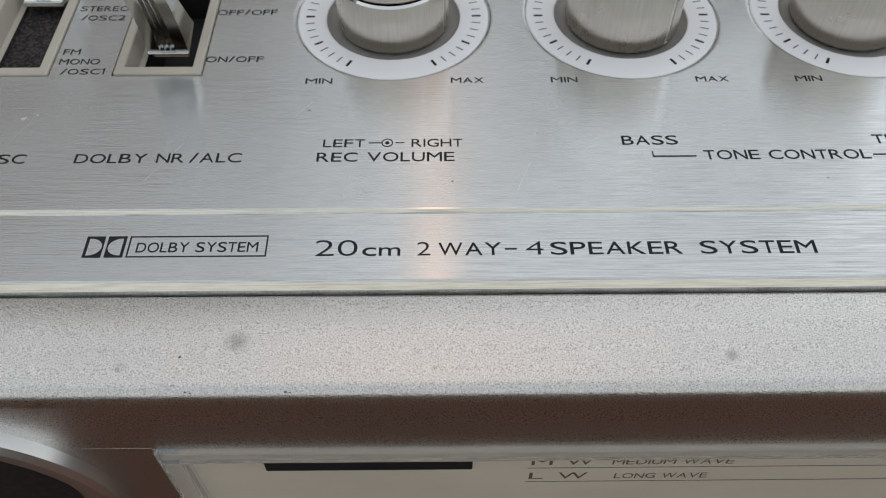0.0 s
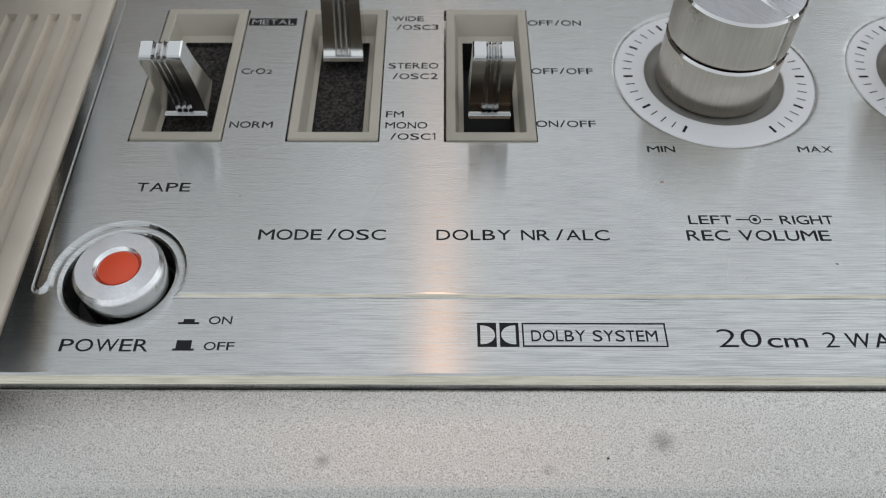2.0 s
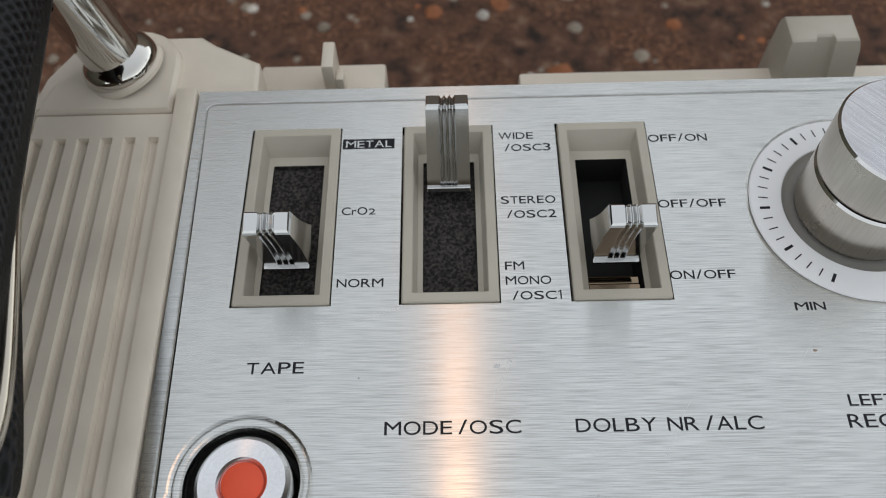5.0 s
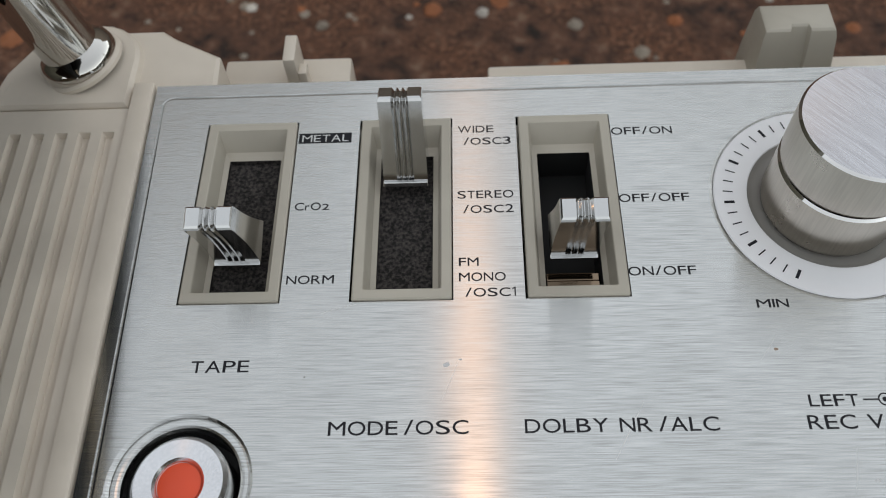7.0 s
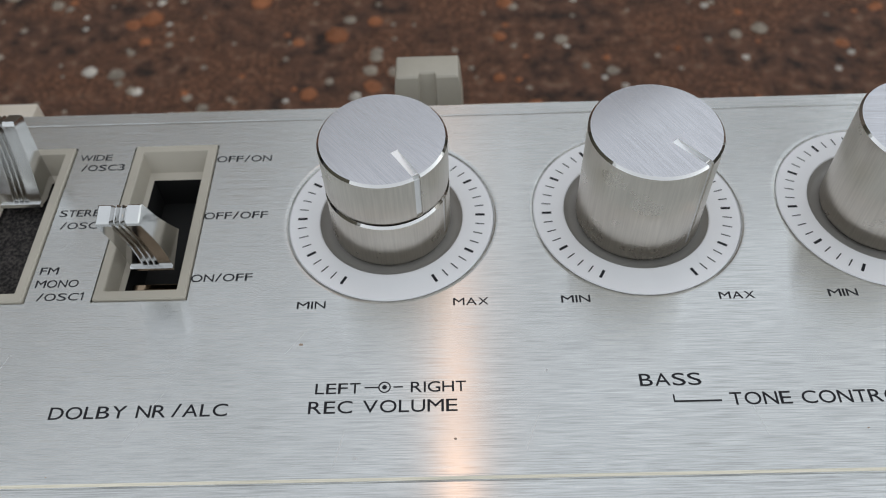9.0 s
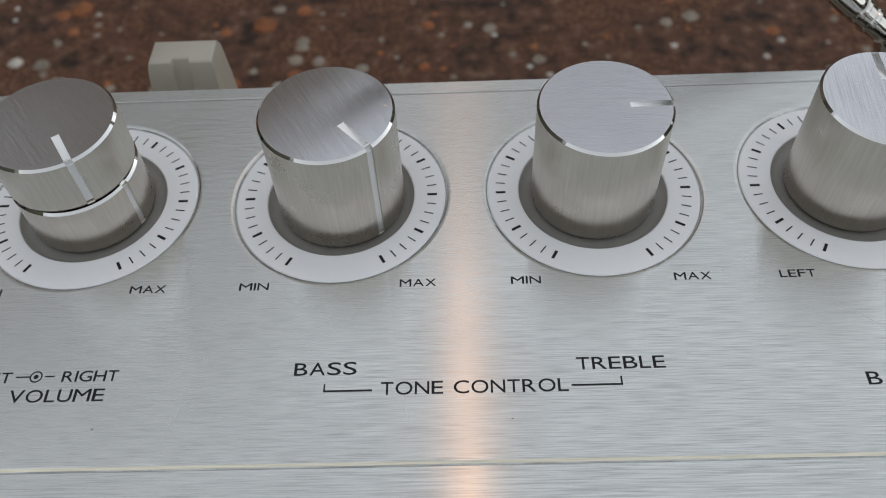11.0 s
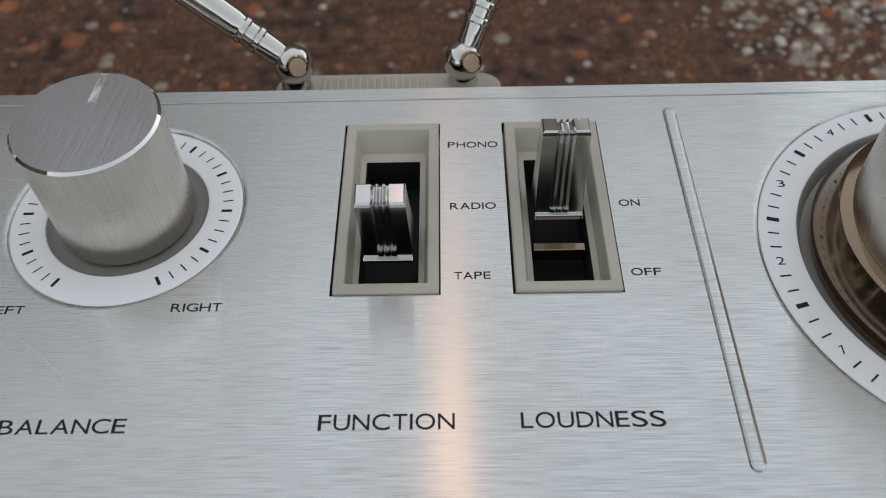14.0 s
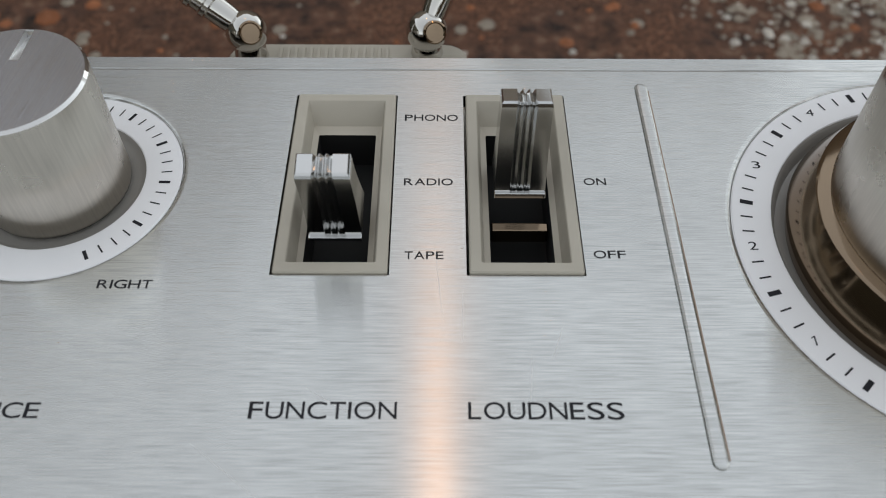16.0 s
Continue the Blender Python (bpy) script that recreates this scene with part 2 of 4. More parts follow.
FELT, fn, fl, fb = material("black_felt", (0.05, 0.045, 0.042), 0.95)
fluff = noise_node(fn, fl, 1500.0, 4.0)
fl.new(ramp(fn, fl, fluff, ((0.40, (0.008, 0.007, 0.006)), (0.55, (0.045, 0.039, 0.037)), (0.68, (0.075, 0.065, 0.06)))), fb.inputs["Base Color"])
bump(fn, fl, fb, fluff, 0.0006)
RED = plastic("red_plastic", (0.85, 0.085, 0.03), 0.4, 900.0, 0.00002, 0.1)
DARK = plastic("grille_black_and_well_shade", (0.015, 0.015, 0.015), 0.6)

# ---- ground ----
def ground_material():
    m, n, l, b = material("brown_concrete", (0.12, 0.07, 0.05), 0.85)
    patch = noise_node(n, l, 14.0, 3.0)
    mid = noise_node(n, l, 70.0, 5.0)
    grit = noise_node(n, l, 260.0, 3.0)
    brown = ramp(n, l, mid, ((0.34, (0.020, 0.012, 0.008)), (0.46, (0.075, 0.036, 0.023)), (0.58, (0.135, 0.062, 0.037)), (0.70, (0.24, 0.15, 0.10))))
    rust = ramp(n, l, grit, ((0.38, (0.06, 0.026, 0.015)), (0.54, (0.17, 0.068, 0.033)), (0.68, (0.34, 0.17, 0.10))))
    mixer = n.new("ShaderNodeMixRGB")
    l.new(remap(n, l, patch, 0.0, 0.75, 0.40, 0.62), mixer.inputs[0])
    l.new(brown, mixer.inputs[1])
    l.new(rust, mixer.inputs[2])
    l.new(mixer.outputs[0], b.inputs["Base Color"])
    bump(n, l, b, grit, 0.004, 0.8)
    return m


GROUND = ground_material()
bm = bmesh.new()
loop = [bm.verts.new((x * 1000, y * 1000, -300)) for x, y in rect(-60, 60, -60, 60)]
bm.faces.new(loop)
ground = part("ground", bm, GROUND, None)
tagged(ground, "reddish brown worn concrete ground with embedded pebbles", "ground", kind="structure")

PALE = plastic("white_pebble", (0.62, 0.57, 0.50), 0.6, 300.0, 0.0003, 0.3)
PEBBLE = plastic("pale_pebble", (0.34, 0.285, 0.225), 0.7, 300.0, 0.0003, 0.35)
RUST = plastic("rust_pebble", (0.36, 0.13, 0.055), 0.8, 300.0, 0.0003, 0.35)


def pebbles(name, count, x0, x1, y0, y1, r0, r1, mat, label, seed, heap=False):
    rng = random.Random(seed)
    verts, faces = [], []
    for _ in range(count):
        x, y, r = rng.uniform(x0, x1), rng.uniform(y0, y1), r0 + (r1 - r0) * rng.random() ** 2
        u, v = (x - (x0 + x1) / 2) / (x1 - x0) * 2, (y - (y0 + y1) / 2) / (y1 - y0) * 2
        if heap and abs(u) ** 3 + abs(v) ** 3 > rng.uniform(0.45, 1.1):      # an uneven heap
            continue
        a0, fl = rng.uniform(0, 6.28), rng.uniform(0.35, 0.7)
        k = len(verts)
        for ring, (cr, h) in enumerate(((1.0, 0.0), (0.85, 0.5), (0.45, 0.9))):
            for i in range(7):
                a = a0 + 2 * math.pi * i / 7
                q = r * cr * rng.uniform(0.8, 1.15)
                verts.append((x + q * math.cos(a), y + q * math.sin(a), -300 - 0.2 * r + fl * r * h))
        verts.append((x, y, -300 + fl * r * 0.9))
        for j in range(2):
            for i in range(7):
                faces.append((k + 7 * j + i, k + 7 * j + (i + 1) % 7, k + 7 * j + 7 + (i + 1) % 7, k + 7 * j + 7 + i))
        for i in range(7):
            faces.append((k + 14 + i, k + 14 + (i + 1) % 7, k + 21))
    me = bpy.data.meshes.new(name)
    me.from_pydata([tuple(TO_WORLD @ Vector(v)) for v in verts], [], faces)
    me.materials.append(mat)
    ob = new(name, me)
    tagged(ob, label, "pebbles", kind="stuff")


pebbles("pebbles", 3000, -1200, 1600, 160, 1900, 2, 8, PEBBLE, "scattered pale pebbles set in the brown ground", 3)
pebbles("pebbles", 700, -1200, 1600, 160, 1900, 3, 8, PALE, "scattered whitish pebbles set in the brown ground", 8)
pebbles("pebbles", 1500, -1200, 1600, 160, 1900, 3, 12, RUST, "scattered rust-coloured stone chips on the ground", 4)
pebbles("gravel", 15000, 390, 1180, 370, 1330, 2, 6, PEBBLE, "loose pale gravel heaped beside the concrete", 5, True)
pebbles("gravel", 3500, 390, 1180, 370, 1330, 2, 6, PALE, "loose whitish gravel heaped beside the concrete", 6, True)


# ---- unseen plain walls, added to block sky and shape the metal's reflections ----
WALL = plastic("dark_unseen_wall", (0.085, 0.08, 0.06), 0.9, 40.0, 0.002, 0.4)
BROWN_WALL = plastic("brown_unseen_wall", (0.22, 0.18, 0.15), 0.9, 40.0, 0.002, 0.4)
WARM_WALL = plastic("warm_unseen_wall", (0.085, 0.06, 0.035), 0.9, 40.0, 0.002, 0.3)


def yard_wall(name, x0, x1, y0, y1, h, mat, label):
    bm = bmesh.new()
    box(bm, x0 * 1000, x1 * 1000, y0 * 1000, y1 * 1000, -300, h * 1000 - 300)
    tagged(part(name, bm, mat, None), label, "wall", kind="structure")


TOP = ((-3500, 5000), (-1100, 3600), (-500, 2700), (400, 2450), (1700, 2300), (1800, 900), (3800, 600))      # heights west to east, stepped to grade the panel's reflections
bm = bmesh.new()
rows = [[bm.verts.new((x, y, z)) for x, z in [(p[0], -300) for p in TOP[::-1]] + list(TOP)] for y in (3300, 3500)]
band(bm, *rows)
for r in rows:
    fill(bm, [r])
tagged(part("wall_north", bm, BROWN_WALL, None), "unseen brown wall, its top stepped to shape reflections", "wall", kind="structure")
yard_wall("wall_south", -3.5, 3.8, -3.2, -3.0, 1.2, WARM_WALL, "unseen brown wall added for reflections")
yard_wall("wall_west", -3.7, -3.5, -3.2, 3.5, 2.6, WALL, "unseen dark wall added for reflections")
yard_wall("wall_east", 3.8, 4.0, -3.2, 3.5, 1.1, WALL, "unseen dark wall added for reflections")

# ---- the portable radio ----
radio = thing("portable_radio", "silver and cream portable stereo radio cassette recorder standing on the ground", "radio")
XL, XR = -144.0, 392.0       # the panel's ends
YB, YF = 103.3, -9.0         # its back and front
LOW = -0.50                  # its lower level round the raised field
KNOBS = (0.0, 54.0, 108.0, 162.0)
KY = 67.8
DIAL = (325.4, 53.6)
SLOTS = (-129.1, -95.4, -61.4, 204.1, 237.4)
SW, SY0, SY1 = 19.4, 46.5, 90.8
BTN = (-123.3, 11.5)
FRONT = 6.7                  # front edge of the raised field


def offset_loop(pts, d):
    """The loop moved inward by d, whichever way it runs."""
    out = []
    n = len(pts)
    if sum(pts[i - 1][0] * pts[i][1] - pts[i][0] * pts[i - 1][1] for i in range(n)) < 0:
        d = -d
    for i in range(n):
        a, b, c = (Vector(pts[j % n]) for j in (i - 1, i, i + 1))
        n1, n2 = ((b - a).orthogonal().normalized(), (c - b).orthogonal().normalized())
        m = n1 + n2
        m = m / max(0.3, m.dot(n1))
        out.append((b.x + m.x * d, b.y + m.y * d))
    return out


def field_outline():
    """The raised field of the panel, counter-clockwise, with a bay round the power button."""
    out = []
    r = 12.2
    a0 = math.asin((FRONT - BTN[1]) / r)
    for i in range(25):                       # bay, from its near end over the top to the left side
        a = a0 + (math.pi + 0.19 - a0) * i / 24
        out.append((BTN[0] + r * math.cos(a), BTN[1] + r * math.sin(a)))
    for i in range(7):                        # rounded foot of the left arm
        a = radians(0 - 180 * i / 6)
        out.append((-137.3 + 1.6 * math.cos(a), 9.2 + 1.7 * math.sin(a)))
    for i in range(5):
        a = radians(180 - 90 * i / 4)
        out.append((-137.2 + 2.4 * math.cos(a) - 1.6, 97.2 + 2.4 * math.sin(a)))
    out += [(XR - 3, 99.6), (XR - 3, FRONT)]
    return out[::-1]


def rolled_edge(bm, cx, cy, r, n):
    """A pressed round opening whose edge rolls down to the scale ring; gives its upper loop."""
    loops = [loop_verts(bm, circle(cx, cy, r + d, n), z) for d, z in ((0.95, 0.0), (0.55, -0.06), (0.2, -0.22), (-0.05, -0.55))]
    for a, b in zip(loops, loops[1:]):
        band(bm, a, b)
    return loops[0]


bm = bmesh.new()
def edge_rect(g, f, k):
    """The panel's outline, its left end drawn in a little towards the front."""
    return [(XL + 2.1 + g, YF - f), (XR, YF - f), (XR, YB + k), (XL + g, YB + k)]


outer = loop_verts(bm, edge_rect(0.5, 0, 0), LOW)
drop = loop_verts(bm, edge_rect(0, 1.9, 0.5), LOW - 2.6)
mid = loop_verts(bm, edge_rect(0.1, 1.7, 0.3), LOW - 1.0)
under = loop_verts(bm, edge_rect(0, 1.9, 0.5), -4.0)
band(bm, mid, outer)
band(bm, drop, mid)
band(bm, under, drop)
field = field_outline()


def inset(d):
    """The field's outline drawn in by d, and less along the left arm, where its edge is steeper."""
    return [(q[0] + (-0.4 * max(d, 0) if p[0] < -138 and p[1] > 9.5 else 0), q[1]) for p, q in zip(field, offset_loop(field, d))]


foot = loop_verts(bm, inset(-0.28), LOW)
s0 = loop_verts(bm, inset(-0.12), LOW - 0.16)
s1 = loop_verts(bm, inset(0.08), LOW + 0.06)
s2 = loop_verts(bm, inset(0.55), -0.07)
top = loop_verts(bm, inset(0.95), 0.0)
for a, b in ((foot, s0), (s0, s1), (s1, s2), (s2, top)):
    band(bm, a, b)
rolled = [loop_verts(bm, circle(*BTN, r, 64), LOW - d) for r, d in ((11.3, 0.0), (10.9, 0.08), (10.5, 0.35), (10.2, 1.1), (10.15, 2.4))]
press = rolled[0]
for a, b in zip(rolled, rolled[1:]):
    band(bm, a, b)
fill(bm, [outer, foot, press])
holes = []
for x in SLOTS:
    h = loop_verts(bm, rect(x - 0.5, x + SW + 0.3, SY0 - 0.15, SY1 + 0.25), 0.0)
    band(bm, h, loop_verts(bm, rect(x - 0.5, x + SW + 0.3, SY0 - 0.15, SY1 + 0.25), -3.0))
    holes.append(h)
for cx in KNOBS:
    h = rolled_edge(bm, cx, KY, 22.7, 72)
    holes.append(h)
h = rolled_edge(bm, *DIAL, 41.6, 96)
holes.append(h)
fill(bm, [top] + holes)
panel = part("control_panel", bm, ALU, radio, "brushed aluminium control panel with black lettering")

# pale warm strips on the panel's front and field step, coloured as their highlight
for x0, x1, y0, z0, y1, z1 in ((XL + 2.7, XR, YF - 1.68, LOW - 0.98, YF - 0.45, LOW - 0.24), (-111.0, XR - 4, FRONT + 0.08, LOW + 0.09, FRONT + 0.54, -0.05)):
    bm = bmesh.new()
    q = [bm.verts.new(v) for v in ((x0, y0, z0), (x1, y0, z0), (x1, y1, z1), (x0, y1, z1))]
    lower = [bm.verts.new(v.co + Vector((0, 0.05, -0.1))) for v in q]
    bm.faces.new(q)
    band(bm, q, lower)
    part("edge_highlight", bm, EDGE, panel, "pale warm strip coloured as the cut edge's highlight")

# the upright raised rib beside the volume dial
bm = bmesh.new()
prof = []
for k, (w, z) in enumerate(((1.3, 0.0), (1.15, 0.35), (0.8, 0.55), (0.4, 0.6))):
    prof.append(loop_verts(bm, rect(273.0 - w, 273.0 + w, 13.2 - w, 93.4 + w, w * 0.98, 5), z + 0.01))
for a, b in zip(prof, prof[1:]):
    band(bm, a, b)
bm.faces.new(prof[-1])
rib = part("dividing_rib", bm, ALU, panel)
GRIME, *_ = material("brown_grime", (0.36, 0.26, 0.20), 0.7)
bm = bmesh.new()
bm.faces.new(loop_verts(bm, rect(274.2, 274.5, 13.4, 92.8, 0.12, 3), 0.02))
part("grime_line", bm, GRIME, rib, "thin line of brown grime beside the rib")
SCRATCH, *_ = material("bare_scratch", (0.68, 0.675, 0.66), 0.40, 1.0)
rng = random.Random(11)
for x, y, way, length in ((233, 37, 96, 15), (236, 33, 88, 11), (246, 22, 80, 9), (250, 30, 70, 7), (-48, 15, 60, 12), (-9, 9, 75, 8), (150, 38, -35, 13),
                          (196, 16, -38, 14), (212, 25, -32, 9), (-78, 26, 65, 9), (-101, 44, 20, 7), (26, 12, 70, 8), (70, 14, 110, 6), (-20, 33, 50, 6)):
    bm = bmesh.new()
    a, bow = radians(way), rng.uniform(-0.1, 0.1)
    left, right = [], []
    for k in range(7):
        q = k / 6
        px, py = x + length * q * math.cos(a + bow * q), y + length * q * math.sin(a + bow * q)
        w = 0.03 * math.sin(math.pi * (0.08 + 0.84 * q))
        left.append(bm.verts.new((px - w * math.sin(a), py + w * math.cos(a), 0.012)))
        right.append(bm.verts.new((px + w * math.sin(a), py - w * math.cos(a), 0.012)))
    for k in range(6):
        bm.faces.new((left[k], left[k + 1], right[k + 1], right[k]))
    part("scratch", bm, SCRATCH, panel, "fine bright scratch")


# lettering
WIDTHS = {"I": 0.17, "J": 0.7, "L": 0.72, "E": 0.80, "F": 0.76, "S": 0.95, "T": 0.86, "B": 0.92, "P": 0.88, "R": 0.95, "C": 1.06, "G": 1.08,
          "D": 1.02, "O": 1.18, "N": 1.0, "M": 1.16, "A": 1.08, "V": 1.05, "W": 1.5, "Y": 1.02, "U": 0.98, "K": 1.0, "X": 1.05, "H": 1.0,
          "/": 0.62, " ": 0.42, "1": 0.34, "\u2009": 0.10, "2": 0.86, "3": 0.86, "c": 0.85, "m": 1.3, "r": 0.5}
GLYPHS = {}


def glyph(ch, weight=-0.003):
    """The built-in font's letter as vertices, 1 high and 1 wide, and faces."""
    key = (ch, weight)
    if ch == "1":                                  # with its flag
        return [(0.62, 0), (1, 0), (1, 1), (0.66, 1), (0, 0.83), (0, 0.72), (0.62, 0.86)], [(0, 1, 2, 6), (2, 3, 6), (3, 4, 5, 6)]
    if key not in GLYPHS:
        cu = bpy.data.curves.new("glyph", "FONT")
        cu.body = ch
        cu.resolution_u = 4
        cu.offset = weight
        tmp = bpy.data.objects.new("glyph", cu)
        scene.collection.objects.link(tmp)
        me = bpy.data.meshes.new_from_object(tmp.evaluated_get(bpy.context.evaluated_depsgraph_get()))
        bpy.data.objects.remove(tmp)
        co = [v.co.copy() for v in me.vertices]
        x0, x1 = min(v.x for v in co), max(v.x for v in co)
        cap = 0.55 if ch in "cmr" else 0.729
        if ch in "/0123456789":
            cap = max(v.y for v in co)
        lo = min(v.y for v in co) if ch in "/" else 0.0
        GLYPHS[key] = ([((v.x - x0) / (x1 - x0), (v.y - lo) / (cap - lo)) for v in co], [tuple(p.vertices) for p in me.polygons])
        bpy.data.meshes.remove(me)
    return GLYPHS[key]


def words(text, x, y, w, h, name="lettering", mat=INK, z=0.05, parent=panel, gap=0.16, weight=None):
    """Flat wide-set letters from x, y on, w wide and h high."""
    weight = 0.0 if weight is None else weight
    ws = [WIDTHS.get(c, 0.9) for c in text]
    k = w / (sum(ws) + gap * (len(text) - 1))
    verts, faces, at = [], [], x
    for c, cw in zip(text, ws):
        if not c.isspace():
            vs, fs = glyph(c, weight)
            n0 = len(verts)
            hh = h * (0.74 if c in "cmr" and len(text) > 2 else 1.0)
            verts += [((at + vx * cw * k) * 0.001, (y + vy * hh) * 0.001, PANEL + z * 0.001) for vx, vy in vs]
            faces += [tuple(i + n0 for i in f) for f in fs]
        at += (cw + gap) * k
    me = bpy.data.meshes.new(name)
    me.from_pydata(verts, [], faces)
    me.materials.append(mat)
    ob = new(name, me)
    ob.parent = parent
    ob["label"] = "printed word " + text.replace("\u2009", "")
    return ob


def bars(name, boxes, z=0.05, mat=INK, parent=panel, label=""):
    bm = bmesh.new()
    for x0, x1, y0, y1 in boxes:
        bm.faces.new(loop_verts(bm, rect(x0, x1, y0, y1), z))
    return part(name, bm, mat, parent, label)


for t in (("REC VOLUME", -14.3, 19.9, 28.0, 2.7), ("LEFT", -13.3, 24.0, 8.6, 2.35), ("RIGHT", 4.9, 24.0, 10.5, 2.35),
          ("DOLBY NR\u2009/ALC", -63.3, 19.9, 33.8, 2.7), ("BASS", 48.3, 24.2, 11.6, 2.75), ("TONE CONTROL", 64.5, 19.9, 33.9, 2.75),
          ("TREBLE", 100.3, 24.2, 16.1, 2.7), ("BALANCE", 151.6, 19.9, 20.9, 2.75), ("FUNCTION", 203.8, 19.9, 22.2, 3.0),
          ("LOUDNESS", 236.7, 19.9, 23.4, 3.0), ("TAPE", -124.6, 32.2, 10.9, 2.5), ("MODE\u2009/OSC", -98.1, 19.9, 24.9, 2.7),
          ("CrO", -108.4, 67.8, 5.4, 2.0), ("2", -102.7, 67.8, 1.45, 1.5), ("NORM", -108.5, 50.5, 9.4, 2.0),
          ("WIDE", -74.5, 87.0, 7.7, 1.95), ("/OSC3", -73.3, 83.7, 10.1, 1.95), ("STEREO", -74.7, 69.8, 11.5, 2.0),
          ("/OSC2", -73.6, 66.2, 10.3, 1.95), ("FM", -74.6, 53.8, 3.9, 2.0), ("MONO", -74.6, 50.4, 9.1, 2.0),
          ("/OSC1", -73.4, 47.0, 9.7, 1.95), ("OFF/ON", -41.6, 85.4, 12.9, 2.05), ("OFF/OFF", -41.8, 68.0, 14.2, 2.05),
          ("ON/OFF", -41.8, 50.9, 13.0, 2.05), ("PHONO", 225.4, 83.8, 10.4, 1.8), ("RADIO", 225.7, 66.8, 9.0, 1.75),
          ("TAPE", 226.3, 49.8, 6.7, 1.75), ("ON", 258.8, 67.0, 4.1, 1.75), ("OFF", 258.8, 50.1, 5.5, 1.75)):
    words(*t)
for i, cx in enumerate(KNOBS):
    if i < 3:
        words("MIN", cx - 18.7, 43.5, 5.9, 1.85)
        words("MAX", cx + 13.3, 43.5, 7.2, 1.85)
words("LEFT", 141.8, 43.5, 6.9, 1.85)
words("RIGHT", 175.3, 43.5, 9.1, 1.85)
LZ = LOW + 0.05
for t in (("POWER", -130.3, -4.8, 15.8, 2.7), ("ON", -104.6, 0.9, 4.2, 1.75), ("OFF", -104.6, -4.5, 5.4, 1.75),
          ("DOLBY SYSTEM", -46.1, -2.55, 22.7, 2.45), ("20", -12.7, -3.7, 7.9, 3.75), ("cm", -3.9, -3.7, 7.1, 2.35), ("2", 6.3, -3.7, 2.5, 3.15),
          ("WAY", 10.3, -3.7, 11.7, 3.15), ("4", 26.6, -3.7, 3.3, 3.15), ("SPEAKER", 31.2, -3.7, 24.6, 3.15), ("SYSTEM", 59.2, -3.7, 21.7, 3.2)):
    words(*t, z=LZ, weight=-0.013 if t[0] == "20" else -0.012 if t[0] in ("4", "2") else None)
bars("dash", [(22.7, 24.9, -2.45, -2.1)], LZ)
bars("frame_line", [(-47.7, -21.7, -3.7, -3.42), (-47.7, -21.7, 1.02, 1.3), (-47.7, -47.42, -3.42, 1.02), (-21.98, -21.7, -3.42, 1.02)], LZ,
     label="thin black rectangle round the lettering")
bars("power_symbol", [(-110.1, -106.3, 0.9, 1.3)], LZ)
bars("power_symbol", [(-109.2, -107.2, 1.3, 1.95)], LZ)
bars("power_symbol", [(-110.1, -106.3, -4.6, -4.2)], LZ)
bars("power_symbol", [(-109.6, -106.9, -4.2, -2.5)], LZ)
bars("bracket_line", [(54.0, 54.28, 20.7, 22.3), (54.28, 62.9, 20.7, 21.05)])
bars("bracket_line", [(99.0, 108.2, 20.9, 21.25), (107.9, 108.2, 21.25, 22.7)])
bars("pointer_line", [(-3.9, -1.1, 25.05, 25.3), (1.6, 3.4, 25.05, 25.3)])
bm = bmesh.new()
for r0, r1 in ((0.0, 0.45), (0.95, 1.2)):
    a = circle(-0.1, 25.17, r1, 24)
    if r0:
        band(bm, loop_verts(bm, a, 0.03), loop_verts(bm, circle(-0.1, 25.17, r0, 24), 0.03))
    else:
        bm.faces.new(loop_verts(bm, a, 0.03))
part("concentric_symbol", bm, INK, panel)
bars("reversed_label", [(-109.1, -97.6, 85.2, 87.9)], label="black block behind the word")
words("METAL", -108.4, 85.55, 10.2, 2.0, mat=ALU, z=0.06)
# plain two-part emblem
bm = bmesh.new()
for s, x0 in ((1, -55.8), (-1, -48.3)):
    o = loop_verts(bm, [(x0, -3.7), (x0 + s * 3.45, -3.7), (x0 + s * 3.45, 1.3), (x0, 1.3)], LZ)
    inner = [(x0 + s * 0.55, -3.2), (x0 + s * 0.55, 0.8)] + [(x0 + s * (0.9 + 2.3 * math.sin(radians(a))), -1.2 + 2.0 * math.cos(radians(a))) for a in range(0, 181, 15)]
    fill(bm, [o, loop_verts(bm, inner, LZ)])
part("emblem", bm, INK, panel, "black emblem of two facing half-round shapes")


# ---- knobs ----
def scale_ring(cx, cy, r_out, r_in, depth, parent):
    bm = bmesh.new()
    lathe(bm, [(r_out - 0.1, -0.5), (r_out - 0.35, -0.28), (r_in + 0.6, -0.28), (r_in, -0.45), (r_in - 0.15, -0.7)], cx, cy, 96, cap=False)
    ring = part("scale_ring", bm, RING, parent, "pale satin ring with black scale marks", smooth=40)
    bm = bmesh.new()
    lathe(bm, [(r_in - 0.1, -0.65), (r_in - 0.6, -1.1), (r_in - 1.6, -depth), (2, -depth)], cx, cy, 96, cap=False)
    part("recess", bm, DISH, ring, "grey recess round the knob, its shade put into the colour", smooth=40)
    return ring


def marks(cx, cy, angles, r0, r1, w, parent):
    """Printed scale marks, one by one, on one shared mesh."""
    me = bpy.data.meshes.new("scale_mark")
    me.from_pydata([(k * 0.001, r * 0.001, 0) for r, k in ((-r0, -w / 2), (-r1, -w / 2), (-r1, w / 2), (-r0, w / 2))], [], [(0, 1, 2, 3)])
    me.materials.append(INK)
    for a in angles:
        ob = new("scale_mark", me)
        ob.parent = parent
        ob.matrix_basis = pose(cx * 0.001, cy * 0.001, PANEL - 0.00024, 0, 0, -a)


